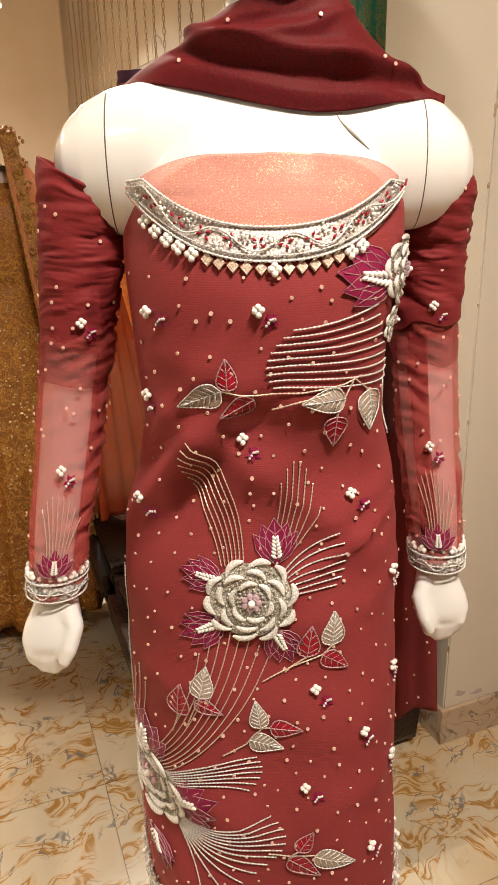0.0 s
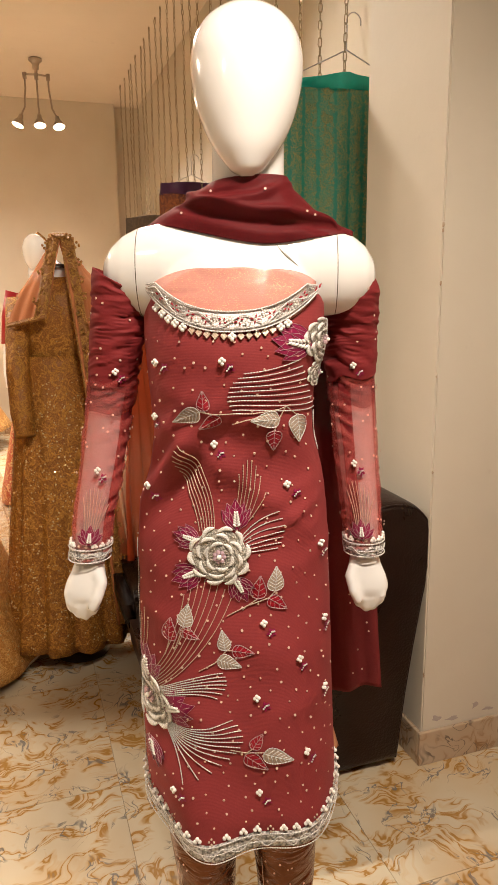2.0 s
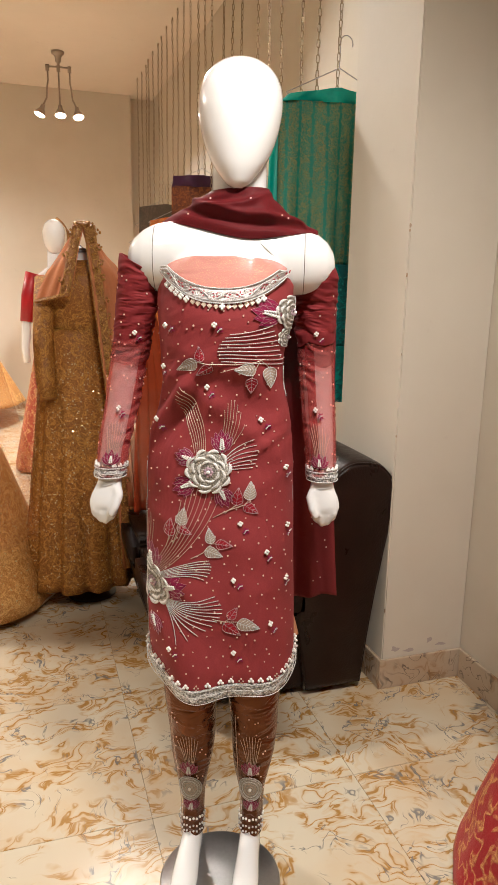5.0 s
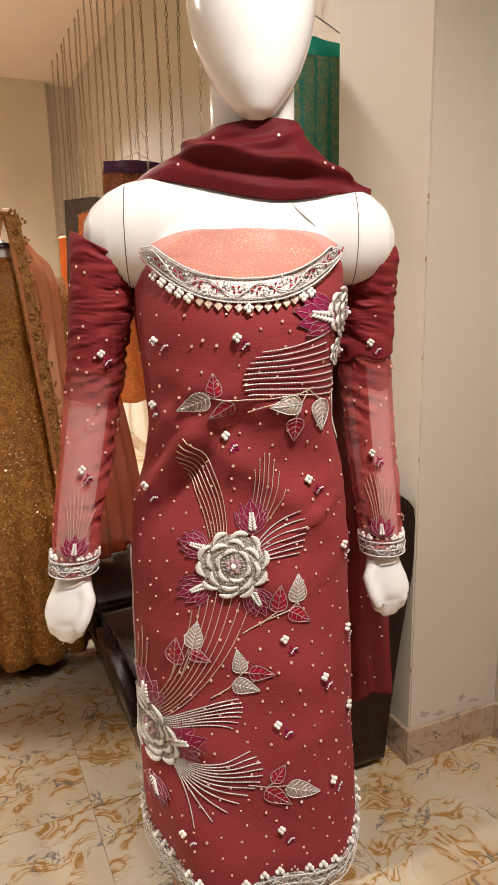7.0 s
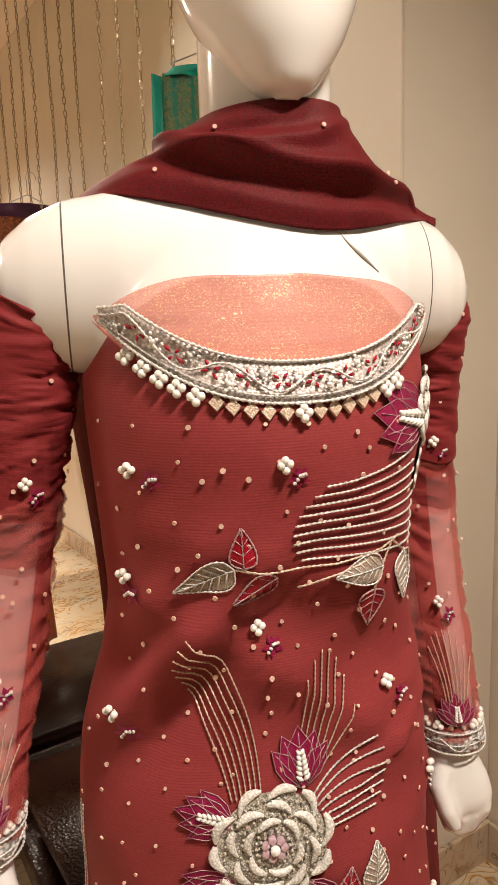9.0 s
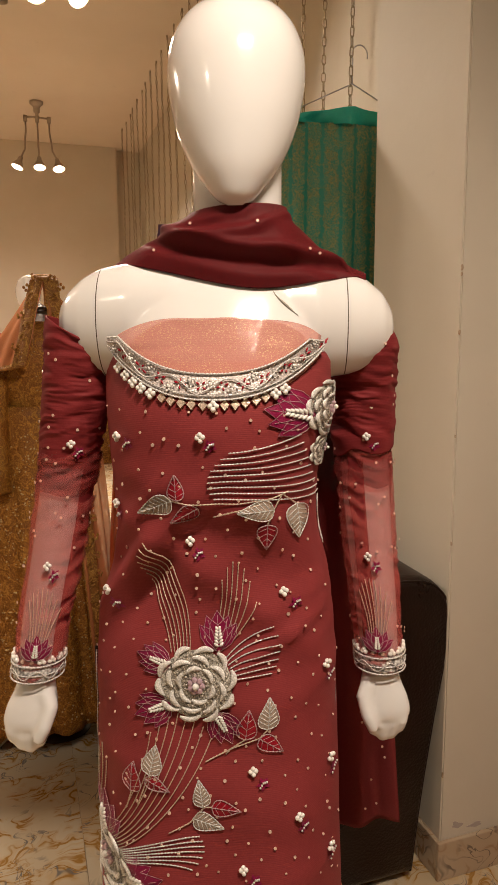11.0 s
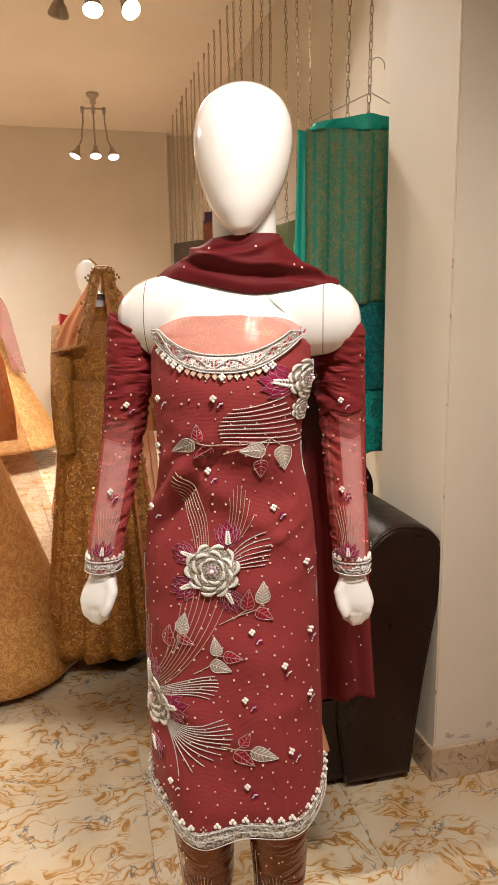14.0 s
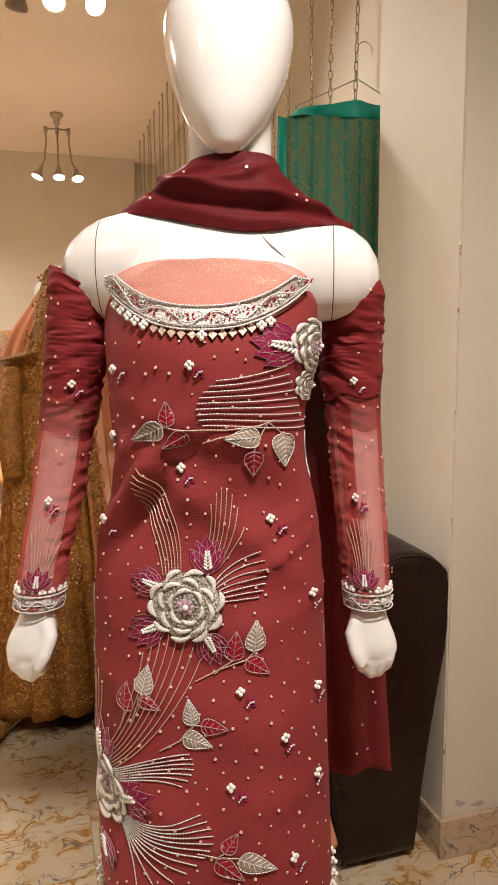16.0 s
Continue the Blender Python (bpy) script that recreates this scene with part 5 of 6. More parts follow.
for path, s in ((ARM_L, 1), (ARM_R, -1)):
    sleeve(path, s, "upper_sleeve", 0.03, 0.405, 0.0075 if s > 0 else 0.0100, MAROON_DENSE, 0.0026, "gathered dense maroon sleeve top", 0.07)
    sleeve(path, s, "gathered_layer", 0.36, 0.485, 0.0068, MAROON_MID, 0.0026, "half-sheer gathers at the elbow", 0.22)
    sleeve(path, s, "lower_sleeve", 0.32, 0.985, 0.0046, MAROON_NET, 0.0024, "sheer maroon net sleeve")
    # doubled seam allowance seen through the net
    bm = bmesh.new()
    rings = []
    for j in range(41):
        t = 0.42 + 0.49 * j / 40
        c = along(path, t)
        r = arm_radius(t) + 0.0034
        lo, hi = (-0.75, 0.5) if s > 0 else (-2.35, -1.75)
        rings.append([(c.x + r * math.cos(a), c.y + r * math.sin(a), c.z) for a in np.linspace(lo + 0.12 * noise.noise((t * 9, s, 0)), hi, 9)])
    add_loft(bm, rings, closed=False)
    solid(part("seam_facing", bm, MAROON_DENSE, dress), 0.0008)
    bm = bmesh.new()
    rings = []
    for j in range(9):
        t = 0.912 + 0.073 * j / 8
        c = along(path, t)
        r = arm_radius(t) + 0.0072 + 0.0008 * math.cos(math.pi * (j - 4) / 4)
        rings.append([(c.x + r * math.cos(a), c.y + r * math.sin(a), c.z) for a in np.linspace(0, 2 * math.pi, 36, endpoint=False)])
    add_loft(bm, rings, True)
    CUFF = part("cuff_band", bm, SILVER_BEADS, dress, "silver beaded cuff band")
    solid(CUFF, 0.002)

# trousers
def leg_radius(z):
    return smooth_table(z, (0.07, 0.12, 0.19, 0.26, 0.33, 0.40, 0.50, 0.90), (0.024, 0.024, 0.026, 0.037, 0.047, 0.053, 0.060, 0.075))


tr = thing("trousers", "bronze satin cigarette trousers with bead embroidery", "trousers", BODY)
for leg, s in ((LEG_L, -1), (LEG_R, 1)):
    bm = bmesh.new()
    rings = []
    for j in range(50):
        t = 0.03 + 0.92 * j / 49
        c = along(leg, t)
        r = leg_radius(c.z) + 0.002
        rings.append([(c.x + (r + 0.0025 * math.sin(3 * a + 20 * t) * (0.4 + t)) * math.cos(a), c.y + (r + 0.0025 * math.sin(5 * a + 9 * t)) * math.sin(a) * 1.05, c.z) for a in np.linspace(0, 2 * math.pi, 32, endpoint=False)])
    add_loft(bm, rings, True)
    solid(part("trouser_leg", bm, SATIN, tr), 0.0015)

# dupatta: a wrap at the neck and a long fall behind the arm
dup = thing("maroon_dupatta", "dark maroon chiffon dupatta wrapped round the mannequin's neck", "dupatta", BODY)
EDGE_X = (-0.128, -0.09, -0.04, 0.02, 0.06, 0.10, 0.15, 0.19, 0.222)
EDGE_Z = (1.533, 1.528, 1.517, 1.503, 1.497, 1.499, 1.508, 1.514, 1.512)


def wrap_point(a, v):
    """A place on the scarf round the neck: a loose cowl that settles on the shoulders."""
    c, s = math.cos(a), math.sin(a)
    top = Vector((HX + 0.061 * c, 0.022 + 0.064 * s, 1.594 + 0.004 * c + (0.010 if s > 0 else 0.0) * s))
    bx = HX + (0.160 if c < 0 else 0.162) * math.copysign(abs(c) ** 0.80, c)
    if s < 0:
        ez = smooth_table(bx, EDGE_X, EDGE_Z)
        if bx < -0.07 or bx > 0.15:
            ez = min(ez, skin_top(bx, 0.03) - 0.0015)
        y = skin_y(bx, ez)
        y = (0.03 if y is None else y) - 0.0035
        low = Vector((bx, y + (0.035 - y) * abs(c) ** 8, ez + 0.0015 + 0.004 * abs(c) ** 8))
    else:
        low = Vector((bx, 0.035 + 0.062 * s, (1.534 if c < 0 else 1.534 - 0.014 * c * c) + 0.016 * s))
    flare = v ** (1.35 if c < 0 else 1.0 + 1.1 * c)
    p = top.lerp(low, flare)
    p.z = top.z + (low.z - top.z) * v
    # the loose cloth stands off the chest between the collar and its edge
    out = Vector((0.35 * c, s, 0.25)).normalized()
    puff = math.sin(math.pi * min(1.0, v * 1.02)) * (0.008 if s < 0 else 0.004)
    d1 = (v - 0.55) - 0.30 * c + 0.10 * math.sin(2.3 * c + 0.4)
    d2 = (v - 0.30) + 0.24 * c - 0.05
    fold = 0.0075 * math.exp(-(d1 / 0.085) ** 2) - 0.0085 * math.exp(-((d1 - 0.19) / 0.10) ** 2) + 0.0050 * math.exp(-(d2 / 0.07) ** 2) - 0.0030 * math.exp(-((d2 + 0.15) / 0.08) ** 2)
    fold += 0.0035 * noise.noise((2.6 * c + 5, 2.6 * s, 3.0 * v))
    fade = min(1.0, 4 * v) * min(1.0, 5 * (1 - v))
    return p + out * (puff + fold * fade * (1.0 if s < 0 else 0.5))


bm = bmesh.new()
rings = [[wrap_point(2 * math.pi * i / 120, j / 44) for i in range(120)] for j in range(45)]
add_loft(bm, rings, True)
solid(part("neck_wrap", bm, DUPATTA_NET, dup), 0.0015)
bm = bmesh.new()
drape(bm, [(0.07, 0.085, 1.50), (0.09, 0.125, 1.40), (0.10, 0.145, 1.15), (0.12, 0.150, 0.85), (0.14, 0.150, 0.645)], [(0.20, 0.095, 1.50), (0.25, 0.145, 1.40), (0.262, 0.16, 1.15), (0.275, 0.165, 0.85), (0.29, 0.17, 0.655)], n=26, m=50, folds=2.2, amp=0.008, sag=0.0)
solid(part("long_fall", bm, DUPATTA_THIN, dup), 0.0012)
bm = bmesh.new()
drape(bm, [(-0.12, 0.085, 1.50), (-0.14, 0.12, 1.40), (-0.12, 0.14, 1.15), (-0.12, 0.145, 0.85), (-0.12, 0.15, 0.66)], [(0.0, 0.095, 1.50), (0.0, 0.135, 1.40), (0.02, 0.16, 1.15), (0.02, 0.165, 0.85), (0.02, 0.17, 0.66)], n=20, m=40, folds=2.0, amp=0.006, sag=0.0)
solid(part("back_fall", bm, DUPATTA_THIN, dup), 0.0012)

# ---- embroidery on the dress: places are (across, height) on its front ----
def bead_line(bm, pts, r, beads=True, sides=5, mat_index=0):
    """A corded line of beads: a tube whose radius swells bead by bead."""
    pts = [Vector(p) for p in pts]
    if beads:
        length = sum((b - a).length for a, b in zip(pts, pts[1:]))
        n = max(4, int(length / 0.0020))
        cum = np.concatenate(([0], np.cumsum([(b - a).length for a, b in zip(pts, pts[1:])])))
        fine = []
        for s in np.linspace(0, cum[-1], n):
            i = min(int(np.searchsorted(cum, s, side="right")) - 1, len(pts) - 2)
            fine.append(pts[i].lerp(pts[i + 1], (s - cum[i]) / max(1e-9, cum[i + 1] - cum[i])))
        count = n - 1
        add_tube(bm, fine, lambda t: r * (1.0 if int(round(t * count)) % 2 else 0.42), sides, True, mat_index)
    else:
        add_tube(bm, pts, r, sides, True, mat_index)


def bez(a, m, b, t):
    """Curve from a through m at the middle to b."""
    cx = 2 * m[0] - 0.5 * (a[0] + b[0])
    cz = 2 * m[1] - 0.5 * (a[1] + b[1])
    return ((1 - t) ** 2 * a[0] + 2 * t * (1 - t) * cx + t * t * b[0], (1 - t) ** 2 * a[1] + 2 * t * (1 - t) * cz + t * t * b[1])


def mix2(a, b, t):
    return (a[0] + (b[0] - a[0]) * t, a[1] + (b[1] - a[1]) * t)


def spray(b0, b1, m0, m1, t0, tm, t1, n, tone, place=on_dress, parent=dress):
    """A fan of n bead lines from the base b0-b1 to tips along t0, tm, t1."""
    bm = bmesh.new()
    for i in range(n):
        q = i / (n - 1)
        base, mid, tip = mix2(b0, b1, q), mix2(m0, m1, q), bez(t0, tm, t1, q)
        m2 = mix2(mid, mix2(base, tip, 0.5), 0.25)
        pts = [place(*bez(base, m2, tip, t), 0.0011) for t in np.linspace(0, 1, 18)]
        bead_line(bm, pts, 0.00112 if tone == "silver" else 0.0009)
    part("bead_spray", bm, SILVER_SEQUIN if tone == "silver" else ROSE_BEAD, parent)


ROSE_BEAD = thread("rose gold beads", (0.93, 0.74, 0.60), 0.22, 0.25, 900, 0.5, 0.6)


def leaf(base, tip, tone, place=on_dress, parent=dress):
    """An outlined leaf with stitched ribs."""
    b, t = Vector((*base, 0)), Vector((*tip, 0))
    ax = t - b
    L = ax.length
    nrm = Vector((-ax.y, ax.x, 0)).normalized()

    def edge(s, side):
        w = L * 0.33 * (math.sin(math.pi * min(1, s**0.60)) ** 0.9) * (1 - 0.30 * s)
        return b + ax * s + nrm * (side * w)
    bm = bmesh.new()
    rows = []
    for j in range(9):
        s = 0.02 + 0.96 * j / 8
        rows.append([place(*(edge(s, q * 0.93)).xy, 0.0008 + 0.0012 * (1 - abs(q))) for q in (-1, -0.5, 0, 0.5, 1)])
    add_loft(bm, rows, closed=False)
    lf2 = part("leaf", bm, (SILVER_FILL if tone == "silver" else RUBY), parent, "silver thread leaf" if tone == "silver" else "ruby silk leaf")
    bm = bmesh.new()
    out = [edge(s, -1) for s in np.linspace(0, 1, 14)] + [edge(s, 1) for s in np.linspace(1, 0, 14)]
    bead_line(bm, [place(*p.xy, 0.0016) for p in out], 0.0009)
    bead_line(bm, [place(*(b + ax * s).xy, 0.0024) for s in np.linspace(0, 0.95, 8)], 0.0007)
    for s in np.linspace(0.12, 0.75, 6 if tone == "silver" else 4):
        for side in (-1, 1):
            bead_line(bm, [place(*(b + ax * s).xy, 0.0021), place(*(edge(min(0.97, s + 0.16), side * 0.85)).xy, 0.0013)], 0.00062 if tone == "silver" else 0.00035, False, 4)
    part("leaf_outline", bm, SILVER if tone == "silver" else LILAC, lf2)


SILVER_FILL = thread("fine silver fill", (0.68, 0.53, 0.43), 0.24, 0.0, 1500, 0.8, 0.5)


def stem(*pts, place=on_dress, parent=dress):
    bm = bmesh.new()
    fine = [place(*mix2(a, b, t), 0.0012) for a, b in zip(pts, pts[1:]) for t in (0, 0.25, 0.5, 0.75)] + [place(*pts[-1], 0.0012)]
    bead_line(bm, fine, 0.0012)
    part("stem", bm, ROSE_BEAD, parent)


def plume(base, tip, place=on_dress, parent=dress, spread=0.62):
    """A plum flower side: pointed stitched lobes with a silver bead spike."""
    b, ax = Vector((*base, 0)), Vector((*tip, 0)) - Vector((*base, 0))
    bm = bmesh.new()
    rim = bmesh.new()
    for a, k in ((-spread, 0.88), (-spread / 2, 1.0), (0, 1.10), (spread / 2, 1.0), (spread, 0.88)):
        d = Matrix.Rotation(a, 3, "Z") @ ax * k
        nrm = Vector((-d.y, d.x, 0)) * 0.25
        side = [b + d * s + nrm * w for s, w in ((0, 0.3), (0.35, 0.9), (0.65, 0.8), (1.0, 0.0))]
        other = [b + d * s - nrm * w for s, w in ((0, 0.3), (0.35, 0.9), (0.65, 0.8), (1.0, 0.0))]
        add_loft(bm, [[place(*p.xy, 0.0012), place(*((p + q) / 2).xy, 0.0022), place(*q.xy, 0.0012)] for p, q in zip(side, other)], closed=False)
        bead_line(rim, [place(*p.xy, 0.0022) for p in side + other[::-1][1:]], 0.00036, False, 4)
        for w in (0.0,):
            bead_line(rim, [place(*(b + d * s + nrm * (w * q)).xy, 0.0026) for s, q in ((0.3, 0.6), (0.6, 0.9), (0.88, 0.3))], 0.0003, False, 4)
    pl = part("plum_flower", bm, PLUM, parent, "plum silk lotus petals")
    part("lilac_edging", rim, LILAC, pl)
    bm = bmesh.new()
    for i in range(6):
        s = 0.10 + 0.09 * i
        for q in (-1, 1):
            side = Vector((-ax.y, ax.x, 0)) * q
            p0 = b + ax * s + side * 0.012
            p1 = b + ax * (s + 0.10) + side * (0.125 - 0.013 * i)
            add_tube(bm, [place(*p0.xy, 0.0026), place(*((p0 + p1) / 2).xy, 0.0034), place(*p1.xy, 0.0026)], lambda t: ax.length * (0.020 + 0.026 * math.sin(math.pi * t)), 6)
    part("bead_spike", bm, PEARL, pl)


def rose_motif(c, R, place=on_dress, parent=dress):
    """A padded rose of silver bullion petals round a crystal."""
    bm = bmesh.new()
    rows = [[place(c[0] + R * 0.92 * q * math.cos(a), c[1] + R * 0.92 * q * math.sin(a), 0.0018) for a in np.linspace(0, 2 * math.pi, 40, endpoint=False)] for q in (1.0, 0.75, 0.5, 0.25, 0.03)]
    add_loft(bm, rows, True)
    rose = part("rose", bm, ANTIQUE, parent, "padded silver bullion rose with crystal centre")
    rnd = random.Random(int(1000 * (c[1] + 3)))
    for ring, (rr, count, wid, lift) in enumerate(((0.93, 10, 0.084, 0.0042), (0.69, 8, 0.076, 0.0052), (0.44, 6, 0.066, 0.0058))):
        turn = rnd.random() * 2
        for i in range(count):
            a0 = turn + 2 * math.pi * i / count
            span = 2 * math.pi / count * rnd.uniform(0.80, 0.98)
            tilt = rnd.choice((-1, 1)) * rnd.uniform(0.06, 0.22)
            bm = bmesh.new()
            rings = []
            for j in range(9):
                s = j / 8
                a = a0 + span * s
                bulge = math.sin(math.pi * min(max(s, 0.03), 0.97)) ** 0.45
                rad = R * rr * (0.97 + 0.07 * math.sin(math.pi * s) + tilt * (s - 0.5))
                half = R * wid * bulge
                rings.append([place(c[0] + (rad + half * math.cos(q)) * math.cos(a), c[1] + (rad + half * math.cos(q)) * math.sin(a), lift * 0.55 * min(1, R / 0.03) + half * 0.75 * math.sin(q) + 0.001) for q in np.linspace(-0.6, math.pi + 0.6, 7)])
            add_loft(bm, rings, closed=False)
            part("petal", bm, BULLION, rose)
    bm = bmesh.new()
    for rad, count in ((0.80, 44), (0.55, 32), (0.31, 18), (0.25, 14)):
        for i in range(count):
            a, q = 2 * math.pi * i / count, R * (rad + rnd.uniform(-0.02, 0.02))
            add_ball(bm, place(c[0] + q * math.cos(a), c[1] + q * math.sin(a), 0.0034), R * 0.034, 6, 4)
    part("seed_beads", bm, ANTIQUE, rose)
    bm = bmesh.new()
    for i in range(7):
        a = 2 * math.pi * i / 7
        add_ball(bm, place(c[0] + R * 0.16 * math.cos(a), c[1] + R * 0.16 * math.sin(a), 0.005), R * 0.085, 6, 4)
    part("crystal_petals", bm, CRYSTAL, rose, "lilac crystal petals")
    bm = bmesh.new()
    add_ball(bm, place(*c, 0.008), R * 0.09, 10, 7)
    part("centre_pearl", bm, PEARL, rose)


BULLION = thread("silver bullion beads", (0.99, 0.98, 0.96), 0.16, 0.0, 520, 0.7, 0.62)


def buti(p, q, place=on_dress, parent=dress, size=0.0036):
    """Four pearls with a small plum sprig."""
    bm = bmesh.new()
    for dx, dz in ((-0.85, 0.1), (0.75, 0.35), (-0.1, 1.0), (0.05, -0.8)):
        add_ball(bm, place(p[0] + dx * size, p[1] + dz * size, 0.003), size * 0.82, 8, 6)
    mo = part("pearl_motif", bm, PEARL, parent)
    bm = bmesh.new()
    for a in (-0.4, 0.9, 2.0, 3.4, 4.6):
        d = (math.cos(a) * size * 2.3, math.sin(a) * size * 2.3)
        n2 = (-d[1] * 0.28, d[0] * 0.28)
        add_loft(bm, [[place(q[0], q[1], 0.0014)] * 1 + [place(q[0] + d[0] * 0.5 + n2[0], q[1] + d[1] * 0.5 + n2[1], 0.0012)], [place(q[0] + d[0] * 0.5 - n2[0], q[1] + d[1] * 0.5 - n2[1], 0.0012), place(q[0] + d[0], q[1] + d[1], 0.001)]], closed=False)
    part("plum_sprig", bm, PLUM, mo)
    bm = bmesh.new()
    for i in range(5):
        add_ball(bm, place(q[0] + (i - 2) * size * 0.5, q[1] + (abs(i - 2) * -0.3 + 0.4) * size + (i - 2) * size * 0.4, 0.0024), size * 0.42, 6, 4)
    part("bead_sprig", bm, SILVER_SEQUIN, mo)


spray((-0.012, 1.081), (-0.033, 1.081), (-0.018, 1.156), (-0.044, 1.127), (-0.054, 1.217), (-0.064, 1.189), (-0.062, 1.161), 7, "rose")
spray((0.017, 1.104), (0.038, 1.096), (0.025, 1.14), (0.052, 1.116), (0.025, 1.171), (0.044, 1.19), (0.063, 1.141), 7, "rose")
spray((0.028, 1.074), (0.037, 1.051), (0.049, 1.095), (0.061, 1.052), (0.081, 1.11), (0.089, 1.078), (0.081, 1.053), 7, "silver")
spray((0.113, 1.335), (0.137, 1.256), (0.074, 1.323), (0.073, 1.266), (0.035, 1.319), (0.013, 1.293), (0.018, 1.267), 9, "silver")
spray((0.137, 1.25), (0.136, 1.242), (0.136, 1.226), (0.136, 1.22), (0.139, 1.199), (0.141, 1.187), (0.142, 1.187), 4, "silver")
spray((-0.123, 0.831), (-0.114, 0.813), (-0.076, 0.909), (-0.03, 0.897), (-0.058, 0.984), (-0.022, 1.009), (0.011, 0.979), 8, "rose")
spray((-0.114, 0.814), (-0.112, 0.803), (-0.057, 0.852), (-0.058, 0.831), (-0.004, 0.861), (0.002, 0.842), (-0.012, 0.821), 7, "silver")
spray((-0.105, 0.77), (-0.104, 0.762), (-0.047, 0.771), (-0.077, 0.73), (0.01, 0.787), (0.019, 0.738), (-0.064, 0.68), 12, "silver")
spray((-0.145, 0.814), (-0.138, 0.818), (-0.14, 0.875), (-0.128, 0.875), (-0.137, 0.924), (-0.128, 0.94), (-0.122, 0.921), 3, "rose")
leaf((0.075, 0.988), (0.077, 1.027), "silver")
leaf((0.05, 0.977), (0.054, 1.015), "ruby")
leaf((0.066, 0.978), (0.093, 0.958), "ruby")
leaf((-0.059, 0.933), (-0.052, 0.97), "silver")
leaf((-0.084, 0.906), (-0.078, 0.945), "ruby")
leaf((-0.064, 0.928), (-0.037, 0.915), "ruby")
leaf((0.001, 0.898), (-0.004, 0.931), "silver")
leaf((0.011, 0.898), (0.045, 0.894), "ruby")
leaf((-0.011, 0.884), (0.026, 0.871), "silver")
leaf((0.057, 0.735), (0.099, 0.719), "silver")
leaf((0.04, 0.741), (0.056, 0.767), "ruby")
leaf((0.029, 0.73), (0.064, 0.706), "ruby")
leaf((-0.027, 1.266), (-0.063, 1.249), "silver")
leaf((-0.021, 1.267), (-0.023, 1.296), "ruby")
leaf((0.001, 1.258), (-0.028, 1.241), "ruby")
leaf((0.081, 1.253), (0.042, 1.252), "silver")
leaf((0.105, 1.255), (0.107, 1.212), "silver")
leaf((0.073, 1.236), (0.074, 1.203), "ruby")
stem((0.004, 0.951), (0.034, 0.966), (0.066, 0.978), (0.075, 0.988))
stem((0.05, 0.977), (0.034, 0.966), (0.028, 0.96))
stem((-0.092, 0.88), (-0.083, 0.907))
stem((-0.076, 0.891), (-0.065, 0.919), (-0.058, 0.933), (-0.064, 0.928))
stem((-0.04, 0.864), (-0.015, 0.878), (-0.006, 0.889), (0.003, 0.898), (0.011, 0.898))
stem((0.006, 0.739), (0.031, 0.734), (0.057, 0.736))
stem((0.04, 0.741), (0.031, 0.734), (0.029, 0.73))
stem((-0.027, 1.266), (0.006, 1.262), (0.044, 1.262), (0.08, 1.266), (0.097, 1.272))
stem((-0.021, 1.267), (-0.018, 1.265))
stem((0.017, 1.245), (0.036, 1.253), (0.068, 1.26))
stem((0.073, 1.236), (0.08, 1.252), (0.09, 1.27), (0.105, 1.255))
plume((-0.035, 1.067), (-0.069, 1.077))
plume((-0.035, 1.021), (-0.072, 1.004))
plume((0.021, 1.085), (0.019, 1.127))
plume((0.017, 1.011), (0.034, 0.976))
plume((-0.101, 0.788), (-0.05, 0.809))
plume((-0.13, 0.821), (-0.127, 0.875))
plume((-0.127, 0.72), (-0.11, 0.685))
plume((0.128, 1.354), (0.078, 1.364))
rose_motif((-0.005, 1.045), 0.044)
rose_motif((-0.13, 0.788), 0.046)
rose_motif((0.15, 1.359), 0.032)
rose_motif((0.142, 1.31), 0.020)
buti((0.006, 1.336), (0.016, 1.327))
buti((-0.091, 1.331), (-0.078, 1.325))
buti((-0.01, 1.214), (0.0, 1.201))
buti((-0.106, 1.138), (-0.102, 1.124))
buti((0.093, 1.149), (0.105, 1.134))
buti((-0.094, 1.25), (-0.09, 1.238))
buti((0.143, 1.045), (0.151, 1.027))
buti((0.059, 0.939), (0.07, 0.924))
buti((0.109, 0.877), (0.116, 0.862))
buti((0.048, 0.822), (0.061, 0.81))
buti((0.119, 0.723), (0.13, 0.705))
buti((-0.078, 0.666), (-0.065, 0.658))
buti((0.051, 0.665), (0.063, 0.65))
buti((0.154, 0.919), (0.159, 0.901))
buti((0.153, 0.806), (0.157, 0.793))

# scattered sequins
def disc(bm, p, n, r):
    n = Vector(n).normalized()
    a = n.orthogonal().normalized()
    b = n.cross(a)
    top = [bm.verts.new(p + n * 0.0011 + (a * math.cos(t) + b * math.sin(t)) * r) for t in np.linspace(0, 2 * math.pi, 8, endpoint=False)]
    low = [bm.verts.new(p + (a * math.cos(t) + b * math.sin(t)) * r) for t in np.linspace(0, 2 * math.pi, 8, endpoint=False)]
    bm.faces.new(top)
    for i in range(8):
        bm.faces.new((low[i], low[(i + 1) % 8], top[(i + 1) % 8], top[i]))


